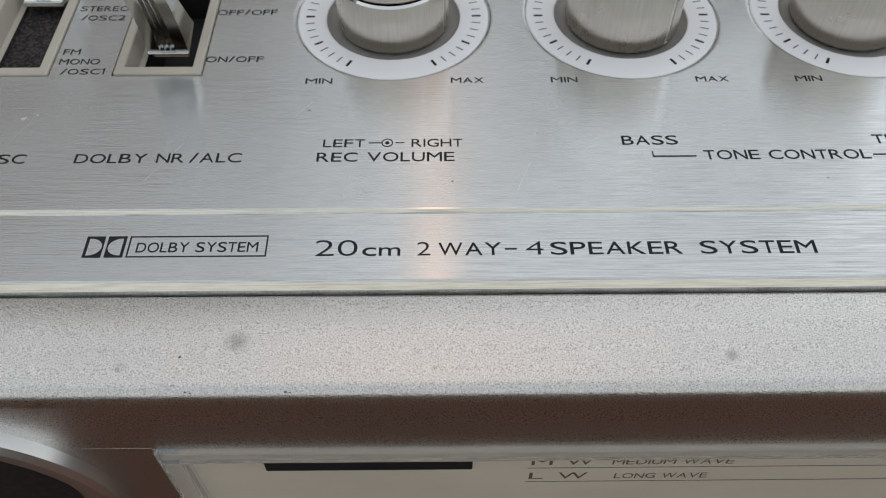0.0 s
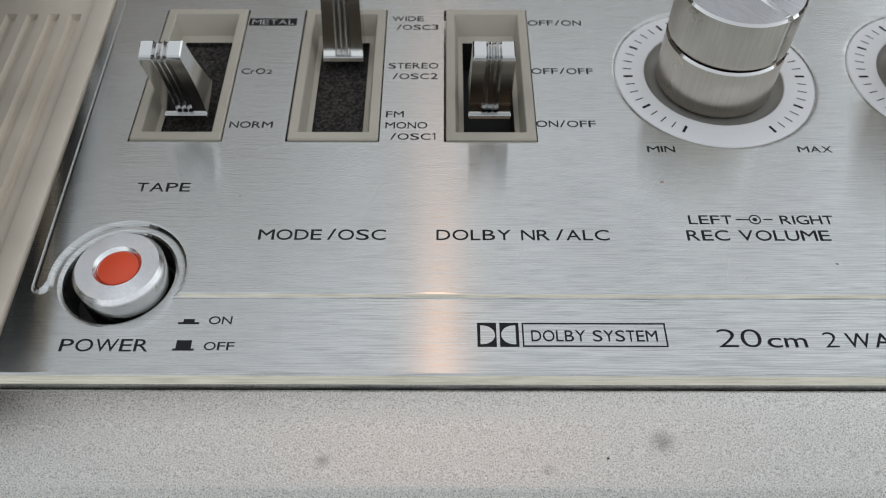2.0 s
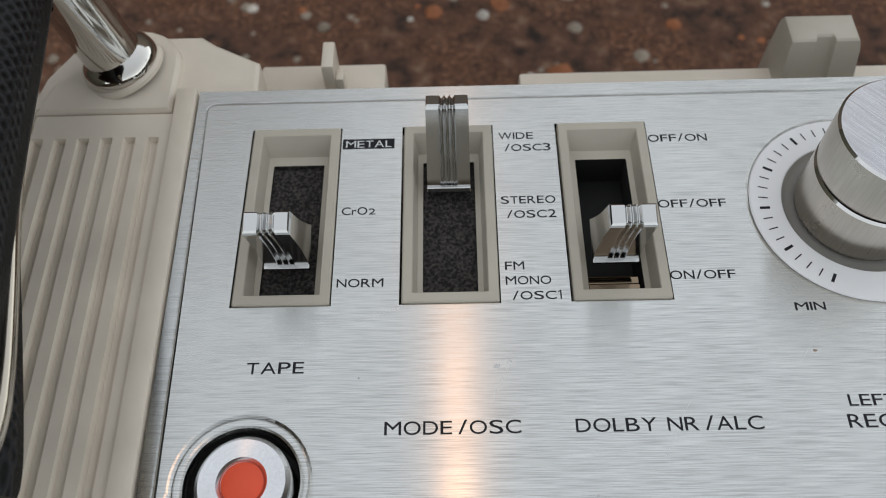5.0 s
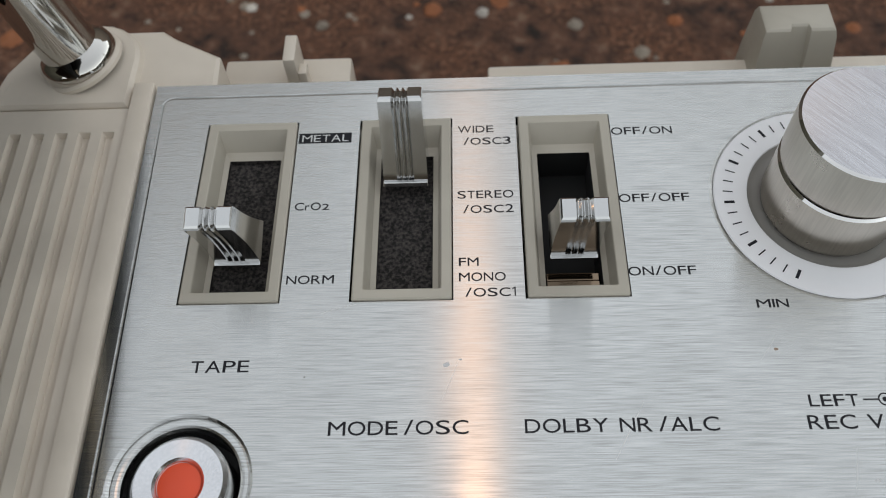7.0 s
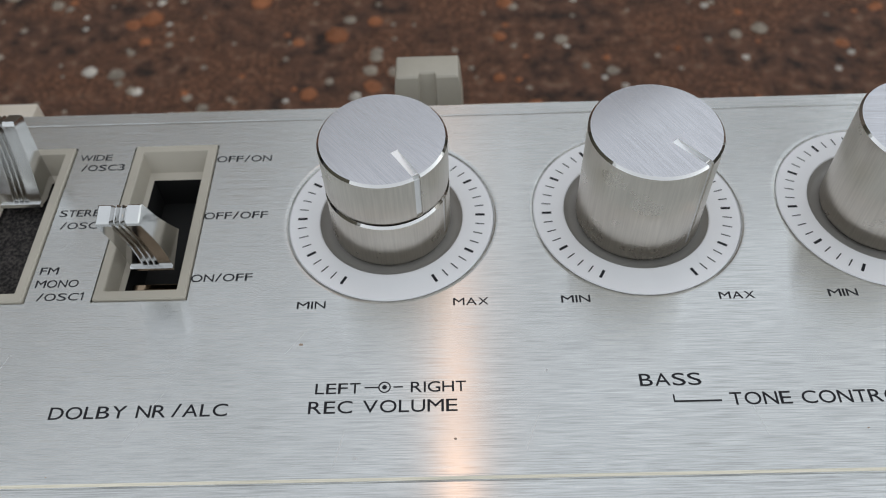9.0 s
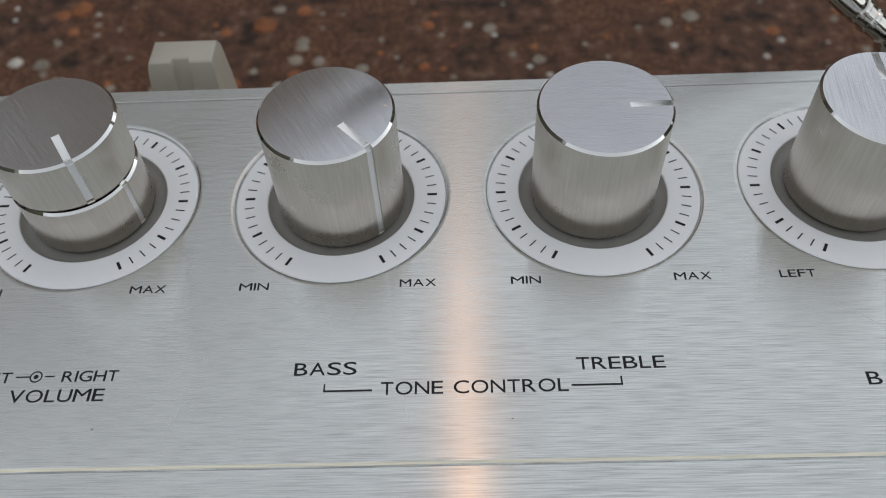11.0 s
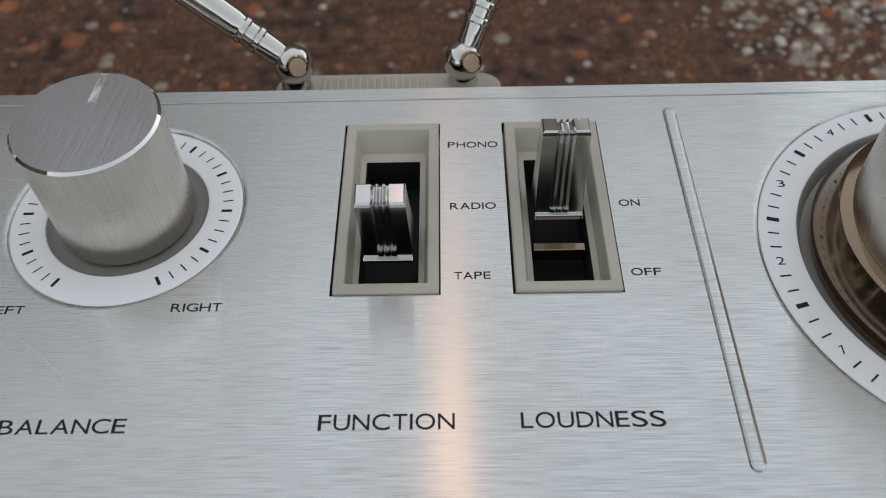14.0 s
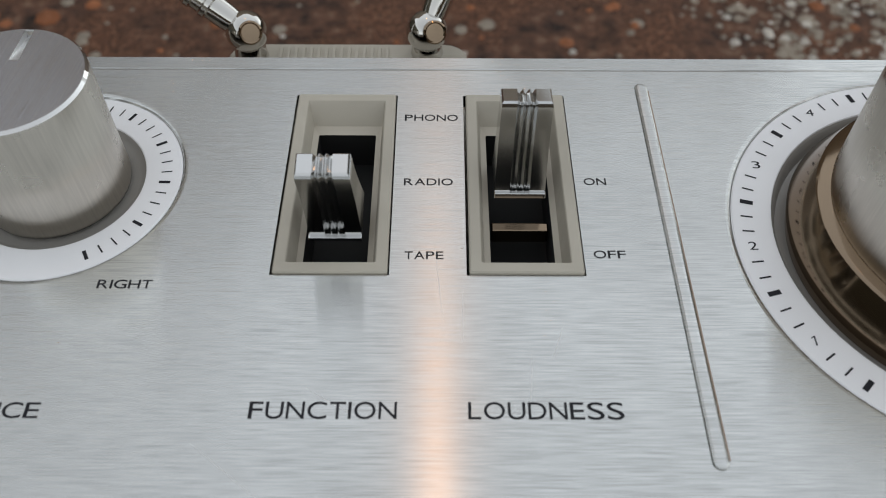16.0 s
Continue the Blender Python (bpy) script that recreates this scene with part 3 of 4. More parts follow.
def knob(cx, cy, r, z0, z1, notch, top_mat, parent, label, split=None, slot=True, shade=SIDE, lower=None):
    """A turned knob with a chamfered rim and a pointer slot at notch degrees from the back, clockwise."""
    n = 96
    half = math.degrees(0.75 / r)
    an = sorted([i * 360 / n for i in range(n) if not slot or min(i * 360 / n, 360 - i * 360 / n) > half + 0.6] + ([half, 360 - half, half - 0.01, 360 - half + 0.01] if slot else []))

    def ring(bm, rr, z, cut=0.0):
        vs = []
        for a in an:
            q = rr - (cut if slot and min(a, 360 - a) < half - 0.005 else 0.0)
            t = radians(a + notch)
            vs.append(bm.verts.new((cx + q * math.sin(t), cy + q * math.cos(t), z)))
        return vs

    whole = None
    pieces = [(z0, z1, True)] if split is None else [(z0, split - 0.25, False), (split + 0.05, z1, True)]
    facing = notch
    for a, b, is_top in pieces:
        notch = facing if is_top or lower is None else lower
        bm = bmesh.new()
        c = 0.52
        levels = [(r - 0.7, a, 0), (r - 0.15, a + 0.5, 0), (r - 0.02, a + 1.2, 0.6), (r, b - 1.0, 0.6), (r, b - c, 0.6)]
        rings = [ring(bm, *q) for q in levels]
        for p, q in zip(rings, rings[1:]):
            band(bm, p, q)
        bm.faces.new(rings[0])
        body = part("knob" if whole is None else "upper_ring", bm, shade, parent if whole is None else whole, label if whole is None else "", smooth=40)
        whole = whole or body
        if slot:                                   # pale pointer strip down the side
            bm = bmesh.new()
            box(bm, -0.72, 0.72, r - 0.9, r - 0.35, a + 1.3, b - 1.1, 0, Matrix.Translation((cx, cy, 0)) @ Matrix.Rotation(radians(-notch), 4, "Z"))
            part("pointer_strip", bm, SLOTM, body, "pale pointer strip")
        bm = bmesh.new()
        p, q = ring(bm, r, b - c, 0.6), ring(bm, r - c * 0.9, b, 0.6)
        band(bm, p, q)
        if not is_top:
            bm.faces.new(q)
        part("rim", bm, STEEL, whole, "bright chamfered rim")
        if is_top:
            bm = bmesh.new()
            rr = r - c * 0.9
            hw, r_in = 0.8, 4.6
            if slot:
                pts = [(rr * math.sin(radians(x)), rr * math.cos(radians(x))) for x in an if min(x, 360 - x) > half - 0.005]
                pts = pts + [(-hw, r_in), (hw, r_in)]
            else:
                pts = [(rr * math.sin(radians(x)), rr * math.cos(radians(x))) for x in an]
            t = radians(notch)
            tr = lambda x, y: (cx + x * math.cos(t) + y * math.sin(t), cy - x * math.sin(t) + y * math.cos(t))
            vs = loop_verts(bm, [tr(*q) for q in pts], b)
            fill(bm, [vs])
            part("cap", bm, top_mat, whole, "brushed aluminium top")
            if slot:
                bm = bmesh.new()
                f = [bm.verts.new((*tr(x, y), z)) for x, y, z in ((-hw, r_in, b), (hw, r_in, b), (hw, r - 0.6, b), (-hw, r - 0.6, b))]
                g = [bm.verts.new((*tr(x, y), z)) for x, y, z in ((-hw, r_in, b - 0.1), (hw, r_in, b - 0.1), (hw, r - 0.6, b - 1.5), (-hw, r - 0.6, b - 1.5))]
                band(bm, f, g)
                bm.faces.new(g)
                part("pointer", bm, SLOTM, whole, "machined pointer slot")
    return whole


SPUN = turned("spun_aluminium", (0.80, 0.80, 0.82), 0.22, 0.9)
SLOTM, *_ = material("slot_metal", (0.85, 0.85, 0.85), 0.35, 0.8)
TOPS = [brushed("knob_top_" + q, (0.55, 0.545, 0.57), 0.22, a, 1.0, 0.8, False, 0.3) for q, a in
        (("recording", -50), ("bass", -60), ("treble", -4), ("balance", 84), ("volume", 20))]
NAMES = ("recording level", "bass", "treble", "balance")
TURNS = (147, 138, 90, 2)
for i, cx in enumerate(KNOBS):
    ring = scale_ring(cx, KY, 22.7, 15.9, 1.9, radio)
    marks(cx, KY, [29 + 30.2 * k for k in range(11)], 18.6, 20.7, 0.62, ring)
    marks(cx, KY, [29 + 7.55 * k for k in range(41) if k % 4], 18.7, 20.7, 0.27, ring)
    big = i == 1                                   # the bass knob stands a little larger and taller
    knob(cx + (0.3 if big else 0), KY, 13.4 if big else 13.1, -1.5, 24.5 if big else 24.1, TURNS[i], TOPS[i], radio, "satin aluminium " + NAMES[i] + " knob",
         split=11.8 if i == 0 else None, lower=113 if i == 0 else None)
ring = scale_ring(*DIAL, 41.6, 34.4, 3.6, radio)
marks(*DIAL, [14.2 + 30.05 * k for k in range(12)], 37.6, 39.9, 0.95, ring)
marks(*DIAL, [34.2 + 5.0 * k for k in range(60) if k % 6 not in (2, 5)], 37.7, 39.8, 0.34, ring)
for k in range(11):
    a = radians(29.3 + 30.0 * k)
    w = 2.2 if k == 10 else (0.7 if k == 1 else 1.5)
    words(str(k), DIAL[0] - 38.6 * math.sin(a) - w / 2, DIAL[1] - 38.6 * math.cos(a) - 0.9, w, 1.8, "scale_number", z=-0.24, parent=ring)
bm = bmesh.new()
lathe(bm, [(31.0, -3.5), (31.9, 0.2), (31.7, 0.9), (28.9, 6.4), (28.2, 6.8), (20, 6.8)], *DIAL, 120, cap=False)
skirt = part("knob_skirt", bm, BRONZE, radio, "polished brownish metal skirt of the volume knob", smooth=30)
knob(*DIAL, 26.6, 6.3, 30.0, 200, TOPS[4], radio, "large satin aluminium volume knob")


# ---- lever switches ----
def switch(x, lip_y, lean, floor_mat, label):
    bm = bmesh.new()
    a = [loop_verts(bm, rect(x + i, x + SW - i, SY0 + j, SY1 - j, 0.25, 2), z) for i, j, z in
         ((0, 0, -3), (0, 0, 0.45), (0.25, 0.25, 0.7), (1.95, 2.05, 0.7), (2.15, 2.25, 0.45), (2.9, 2.6, -4.0))]
    for v in a[-1]:                                # the wall at the back slopes further in
        if v.co.y > (SY0 + SY1) / 2:
            v.co.y -= 1.9
    ledge = loop_verts(bm, rect(x + 4.0, x + SW - 4.0, SY0 + 3.2, SY1 - 6.6, 0.25, 2), -4.4)
    for p, q in zip(a, a[1:] + [ledge]):
        band(bm, p, q)
    frame_ob = part("switch_frame", bm, BEZEL, radio, "cream plastic switch frame", smooth=25)
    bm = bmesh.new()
    # slots without felt get deep near-black walls and floor, their shade as colour
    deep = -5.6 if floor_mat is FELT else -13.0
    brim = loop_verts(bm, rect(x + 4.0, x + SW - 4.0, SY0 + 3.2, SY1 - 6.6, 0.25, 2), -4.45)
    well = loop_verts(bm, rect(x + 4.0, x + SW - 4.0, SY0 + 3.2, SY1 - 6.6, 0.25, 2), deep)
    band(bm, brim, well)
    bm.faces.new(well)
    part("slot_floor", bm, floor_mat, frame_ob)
    # the lever, leaning about its foot
    cx = x + SW / 2
    turn = Matrix.Translation((cx, lip_y, -2)) @ Matrix.Rotation(radians(lean), 4, "X")
    bm = bmesh.new()
    half = 4.45
    xs, dip = [-half], [0.0]
    for c in (-1.2, 0.0, 1.2):                     # three V grooves down the front and over the top
        xs += [c - 0.55, c - 0.06, c + 0.06, c + 0.55]
        dip += [0.0, 0.8, 0.8, 0.0]
    xs.append(half)
    dip.append(0.0)
    levels = []
    for z, back, wide, inset in ((-0.3, 8.8, 1.06, -0.35), (0.6, 8.6, 1.05, -0.1), (2.5, 8.0, 1.045, 0.22), (6.0, 7.1, 1.03, 0.5), (10.0, 6.1, 1.015, 0.6), (14.0, 5.3, 1.0, 0.45),
                                  (17.5, 4.8, 0.99, 0.15), (19.4, 4.5, 0.985, 0), (20.0, 4.4, 0.965, 0.2), (20.3, 4.1, 0.91, 0.6)):
        end = z > 15
        f = [bm.verts.new((px * wide, d + inset, z - (d if end else 0))) for px, d in zip(xs, dip)]
        b = [bm.verts.new((px * wide, back, z - (d if end else 0))) for px, d in zip(xs[::-1], dip[::-1])]
        levels.append(f + b)
    for p, q in zip(levels, levels[1:]):
        band(bm, p, q)
    n = len(xs)
    for lv in (levels[0], levels[-1]):
        for k in range(n - 1):
            bm.faces.new((lv[k], lv[k + 1], lv[2 * n - 2 - k], lv[2 * n - 1 - k]))
    bm.transform(turn)
    lever = part("lever", bm, LEVER, radio, label, smooth=20)
    bm = bmesh.new()
    box(bm, -4.75, 4.75, -0.9, 0.1, -0.7, 0.5, 0.18, turn)
    part("lever_lip", bm, LEVER, lever)
    if x == SLOTS[2]:                              # sliding plate seen under the lever
        bm = bmesh.new()
        for k in range(3):
            box(bm, x + 4.3, x + SW - 4.3, SY0 + 3.5 + 1.9 * k, SY0 + 5.2 + 1.9 * k, -8.0, -6.2 - 0.3 * k, 0.2)
        part("carriage", bm, BRONZE, lever, "polished dark sliding plate")
    if x == SLOTS[4]:
        bm = bmesh.new()
        box(bm, x + 4.4, x + SW - 4.4, lip_y - 6.2, lip_y - 4.2, -9.0, -5.6, 0.3)
        part("carriage", bm, BRONZE, lever, "polished dark sliding plate")


switch(SLOTS[0], 57.0, 13.0, FELT, "chrome tape switch lever set to its middle")
switch(SLOTS[1], 75.8, -19.0, FELT, "chrome mode switch lever pushed to the back")
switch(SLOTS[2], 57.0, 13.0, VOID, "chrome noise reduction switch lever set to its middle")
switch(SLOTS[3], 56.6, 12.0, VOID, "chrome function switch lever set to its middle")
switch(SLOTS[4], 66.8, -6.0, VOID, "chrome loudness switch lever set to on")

# ---- power button ----
bm = bmesh.new()
bx, by = BTN[0] + 1.2, BTN[1] - 0.8
lathe(bm, [(8.4, -9), (8.4, 2.9), (8.3, 3.2)], bx, by, 96, cap=False)
button = part("power_button", bm, LEVER, radio, "round aluminium power button with a red centre", smooth=25)
bm = bmesh.new()
lathe(bm, [(8.4, 3.0), (7.6, 4.0), (4.45, 4.0), (3.85, 3.2), (3.65, 3.1)], bx, by, 96, cap=False)
part("button_face", bm, SPUN, button, "spun aluminium face", smooth=20)
bm = bmesh.new()
lathe(bm, [(3.75, 2.6), (3.7, 3.35), (3.35, 3.5), (0.5, 3.55)], bx, by, 48)
part("red_centre", bm, RED, button, "red plastic disc", smooth=60)
# the gap round the button is coloured black for the shade inside it
bm = bmesh.new()
lathe(bm, [(10.13, LOW - 2.3), (10.0, -8.5), (2, -8.6)], *BTN, 48, cap=False)
part("button_well", bm, DARK, button)

# ---- shell ----
bm = bmesh.new()                                   # sand-textured front top and front face
prof = [(-11.1, -8.0), (-11.2, -2.7), (-11.4, -2.3), (-11.9, -2.15), (-20.0, -2.6), (-28.2, -3.1), (-29.0, -3.2), (-29.9, -3.6), (-30.6, -4.3), (-31.0, -5.2), (-31.2, -6.4), (-31.2, -7.2), (-31.6, -22.2), (-31.6, -22.6), (-31.0, -22.8), (-20, -22.8)]
a = [bm.verts.new((XL, y, z)) for y, z in prof]
b = [bm.verts.new((XR, y, z)) for y, z in prof]
for i in range(len(prof) - 1):
    bm.faces.new((a[i], a[i + 1], b[i + 1], b[i]))
shell = part("front_ledge", bm, PAINT, radio, "sand-textured champagne metallic front edge", smooth=50)


def fleck(x, y, z, r, parent, mat, label, seed):
    """A small flat fleck with an uneven outline."""
    rng = random.Random(seed)
    bm = bmesh.new()
    a = [(x + r * rng.uniform(0.55, 1.3) * math.cos(k * 0.785), y + r * rng.uniform(0.4, 1.0) * math.sin(k * 0.785)) for k in range(8)]
    lo, hi = loop_verts(bm, a, z), loop_verts(bm, [(x + (p - x) * 0.7, y + (q - y) * 0.7) for p, q in a], z + 0.06)
    band(bm, lo, hi)
    bm.faces.new(hi)
    part("chip", bm, mat, parent, label)


SMUDGE, *_ = material("pale_smudge", (0.62, 0.62, 0.62), 0.5, 0.6)
for k, (x, y, z, r) in enumerate(((-34.5, -23.6, -2.82, 0.28), (-32.7, -30.0, -3.7, 0.38), (-31.9, -30.1, -3.8, 0.2), (-15.7, -30.0, -3.7, 0.35), (-14.9, -30.1, -3.8, 0.25),
                                  (-35.0, -28.9, -3.2, 0.14), (28.0, -24.5, -2.87, 0.16))):
    fleck(x, y, z, r, shell, VOID, "dark paint chip", k)
for k, (x, y, r) in enumerate(((-17.0, 35.0, 0.45), (13.2, 14.3, 0.4), (88.0, 14.8, 0.22), (131.0, 45.5, 0.2), (-60.5, 8.6, 0.18), (172.0, 33.0, 0.18), (236.2, 52.2, 0.2))):
    fleck(x, y, -0.03, r, panel, GRIME, "small speck of dirt", 20 + k)
for k, (x, y, r) in enumerate(((-5.0, 11.0, 0.6), (-77.0, 33.0, 0.9), (-74.5, 34.0, 0.4), (31.0, 28.0, 0.5), (121.0, 27.0, 0.5))):
    fleck(x, y, -0.045, r, panel, SMUDGE, "pale dried smudge", 40 + k)
bm = bmesh.new()
box(bm, -180, 430, 20, 104, -296, -14, 3)
part("case", bm, CREAM_DULL, radio, "cream plastic case")
bm = bmesh.new()
box(bm, -180, -43.2, -31.63, 25, -296, -22.3)
part("front_baffle", bm, PAINT, radio, "champagne metallic speaker front")
bm = bmesh.new()
box(bm, -44, 432, -31.6, 25, -296, -82, 1.5)
part("front_baffle", bm, PAINT, radio, "champagne metallic front below the tuning window")
for x in (-130, 380):
    bm = bmesh.new()
    box(bm, x - 20, x + 20, -10, 90, -300, -295, 1.5)
    part("foot", bm, DARK, radio, "black rubber foot")

# deck beside the panel, with its sunk ribs
bm = bmesh.new()
deck = loop_verts(bm, rect(-181, -148.8, 3.0, 97.4), -1.0)
low_edge = loop_verts(bm, rect(-182.5, -148.8, 2.6, 98.0), -14)
band(bm, low_edge, deck)
ribs = []
for k in range(6):
    x0 = -154.3 - 5.3 * k
    a = loop_verts(bm, rect(x0, x0 + 2.8, 8.9, 90.8, 0.3, 2), -1.0)
    b = loop_verts(bm, rect(x0 + 0.45, x0 + 2.5, 9.4, 90.3, 0.3, 2), -2.6)
    band(bm, a, b)
    bm.faces.new(b)
    ribs.append(a)
fill(bm, [deck] + ribs)
SKEW = Matrix(((1, -0.0185, 0, 0.0185 * 103), (0, 1, 0, 0), (0, 0, 1, 0), (0, 0, 0, 1)))
bm.transform(SKEW)
part("end_deck", bm, CREAM, radio, "cream plastic deck with sunk parallel ribs", smooth=30)
bm = bmesh.new()
box(bm, -149.0, -144.15, -9.0, 104.3, -14, 0.1, 0.5, SKEW)
part("panel_rim", bm, CREAM, radio, "cream plastic rim along the panel's end", smooth=40)
bm = bmesh.new()
box(bm, -151.5, -148.2, -11.4, 3.2, -14, -4.2, 0.3, SKEW)
part("corner_step", bm, CREAM, radio, "sunk cream plastic corner step", smooth=40)

# back corner with the handle's socket
bm = bmesh.new()
out = [(-186, 97.5), (-149, 97.5), (-149, 104.2), (-131, 104.2), (-131.5, 115.2), (-143, 121.5), (-147, 124.5), (-176, 124.5), (-183, 112)]
lo = loop_verts(bm, out, -20)
hi = loop_verts(bm, out, -4.2)
hi2 = loop_verts(bm, offset_loop(out, 0.9), -3.4)
band(bm, lo, hi)
band(bm, hi, hi2)
fill(bm, [hi2])
part("back_corner", bm, CREAM, radio, "cream plastic back corner", smooth=30)
bm = bmesh.new()
arch = [(-183, 98.0), (-149.5, 98.0), (-149.5, 113)] + [(-162.0 + 12.5 * math.cos(radians(a)), 113 + 12.5 * math.sin(radians(a))) for a in range(15, 181, 15)] + [(-180, 108)]
lo = loop_verts(bm, arch, -4)
hi = loop_verts(bm, offset_loop(arch, 0.6), -1.9)
hi2 = loop_verts(bm, offset_loop(arch, 1.5), -1.1)
band(bm, lo, hi)
band(bm, hi, hi2)
fill(bm, [hi2])
part("socket_base", bm, CREAM, radio, "raised cream plastic base of the handle post", smooth=30)


def post(x, y, z, lean, length, parent):
    m = Matrix.Translation((x, y, z)) @ lean
    bm = bmesh.new()
    lathe(bm, [(10.2, -0.6), (10.2, 0.3), (9.5, 0.9), (8.8, 0.9)], 0, 0, 64, m, cap=False)
    ring = part("post_washer", bm, CREAM, parent, "pale plastic washer under the post", smooth=30)
    bm = bmesh.new()
    lathe(bm, [(9.4, 0.6), (9.5, 1.4), (9.1, 3.1), (8.0, 4.4), (7.2, 4.9), (6.9, 5.2), (6.8, 30), (6.6, length), (5.9, length + 0.7), (2, length + 0.8)], 0, 0, 64, m, cap=False)
    return part("handle_post", bm, CHROME, parent, "polished chrome handle post", smooth=30)


LEAN = Matrix.Rotation(radians(-14), 4, "Y") @ Matrix.Rotation(radians(-4), 4, "X")
post(-163.5, 112.5, -1.2, LEAN, 62, radio)
HOLE = (-164.0, -13.8)       # the front post's foot
post(*HOLE, -1.7, LEAN, 50, radio)
bm = bmesh.new()                                   # front corner plate, its right edge drawn in, a notch before the trim
out = [(-186, 2.9), (-148.4, 2.9), (-149.8, -10.7), (-153.6, -10.7), (-153.0, -14.4)]
out += [(HOLE[0] + 11.2 * math.cos(radians(a)), HOLE[1] + 11.2 * math.sin(radians(a))) for a in range(-10, -101, -10)] + [(-186, -25)]
lo, hi, hi2 = loop_verts(bm, out, -12), loop_verts(bm, out, -2.1), loop_verts(bm, offset_loop(out, 0.35), -1.75)
band(bm, lo, hi)
band(bm, hi, hi2)
fill(bm, [hi2])
part("front_corner", bm, CREAM, radio, "cream plastic front corner plate", smooth=30)
SATIN_TRIM = plastic("champagne_satin", (0.50, 0.455, 0.39), 0.36, 900.0, 0.00002, 0.15)
SATIN_TRIM.node_tree.nodes["Principled BSDF"].inputs["Metallic"].default_value = 0.85
bm = bmesh.new()
arc = [(HOLE[0] + 12.6 * math.cos(radians(a)), HOLE[1] + 12.6 * math.sin(radians(a)), -1.1) for a in range(-120, 16, 6)]
sweep(bm, arc, [(-9.0, -2.1), (-0.3, -1.4), (0, -1.1), (0, 1.1), (-0.3, 1.4), (-9.0, 1.5)], up=Vector((0, 0, 1)))
part("trim_arc", bm, SATIN_TRIM, radio, "champagne metallic trim round the post", smooth=40)
bm = bmesh.new()
box(bm, -186, -147.7, -31.6, 2.0, -22, -9.0, 0.5)
part("corner_base", bm, SATIN_TRIM, radio, "champagne metallic base under the corner", smooth=40)
bm = bmesh.new()
box(bm, -146.7, -144.35, -31.5, -11.5, -22, -3.4, 0.3)
part("ledge_strip", bm, SATIN_TRIM, radio, "narrow champagne metallic strip", smooth=40)
bm = bmesh.new()
box(bm, -144.35, -142.5, -31.5, -10.95, -14, -1.9, 0.3)
part("ledge_end", bm, SATIN_TRIM, radio, "champagne metallic end of the front ledge", smooth=40)

# side handle: a black perforated sleeve over a steel band
VINYL_M, vn, vl, vb = material("perforated_vinyl", (0.018, 0.018, 0.021), 0.48)
vb.inputs["Specular IOR Level"].default_value = 0.2
tc = vn.new("ShaderNodeTexCoord")
lay = vn.new("ShaderNodeMapping")
lay.inputs["Rotation"].default_value = (0, 0, radians(45))
vl.new(tc.outputs["UV"], lay.inputs["Vector"])
vor = vn.new("ShaderNodeTexVoronoi")
vor.voronoi_dimensions = "2D"
vor.inputs["Scale"].default_value = 0.52
vor.inputs["Randomness"].default_value = 0.10
vl.new(lay.outputs["Vector"], vor.inputs["Vector"])
vl.new(ramp(vn, vl, vor.outputs["Distance"], ((0.24, (0.002, 0.002, 0.002)), (0.42, (0.020, 0.020, 0.022)))), vb.inputs["Base Color"])
bump(vn, vl, vb, vor.outputs["Distance"], 0.0007, 1.0)


def oval(a, b, n=28, p=0.7):
    out = []
    for i in range(n):
        t = 2 * math.pi * i / n
        c, s = math.cos(t), math.sin(t)
        out.append((a * math.copysign(abs(c) ** p, c), b * math.copysign(abs(s) ** p, s)))
    return out


upper = smooth_path([(-179, 128, 38), (-176.8, 105, 39), (-174.5, 81, 38), (-172, 53, 37), (-169.6, 33, 36), (-167.6, 15, 34), (-168.5, -1, 31)], 8)
lower = smooth_path([(-186, 100, 22), (-182, 75, 22), (-178.5, 53, 22), (-171.8, 26, 21), (-167.6, 9, 20.5), (-167.2, 4.5, 20)], 8)
bm = bmesh.new()
sweep(bm, upper, oval(15.0, 9.0))
part("handle_sleeve", bm, VINYL_M, radio, "black perforated vinyl handle sleeve", smooth=50)
bm = bmesh.new()
sweep(bm, lower, lambda t: oval(14.6 - (3 * ((t - 0.9) * 10) ** 2 if t > 0.9 else 0), 6.5 - (2 if t > 0.97 else 0)))
part("sleeve_flap", bm, VINYL_M, radio, "lower flap of the black vinyl sleeve", smooth=50)
bm = bmesh.new()
# brown base colour stands in for the brown surroundings the band reflects
BAND_M, *_ = material("brown_tinted_chrome", (0.50, 0.45, 0.38), 0.14, 1.0)
band_path = smooth_path([(-167.5, 85, 30), (-160.4, 50, 30.5), (-156.8, 35, 31), (-153.2, 19, 31.5), (-151.8, 10, 32.5), (-153.0, 2, 33), (-157, -4, 31.5), (-164, -8, 27), (-172, -11, 20)], 8)
sweep(bm, band_path, oval(2.6, 1.3, 16, 0.6), up=Vector((1, 0, 0.25)))
part("handle_band", bm, BAND_M, radio, "polished steel handle band", smooth=50)

# things behind the panel
bm = bmesh.new()
box(bm, -134.4, -101.8, 103.9, 125.3, -40, -15.5, 0.8)
part("back_lip", bm, CREAM, radio, "cream plastic back edge", smooth=40)
bm = bmesh.new()
box(bm, -67.0, 45, 103.9, 124.0, -40, -19.0, 0.8)
part("back_lip", bm, CREAM, radio, "cream plastic back edge", smooth=40)
bm = bmesh.new()
box(bm, -116.6, -113.6, 114.0, 122.5, -16, -4.4, 0.4)
box(bm, -113.6, -111.6, 114.0, 117.5, -16, -9.0, 0.3)
part("back_tab", bm, CREAM, radio, "small upright cream plastic tab", smooth=40)
bm = bmesh.new()                                    # rod clip
secs = []
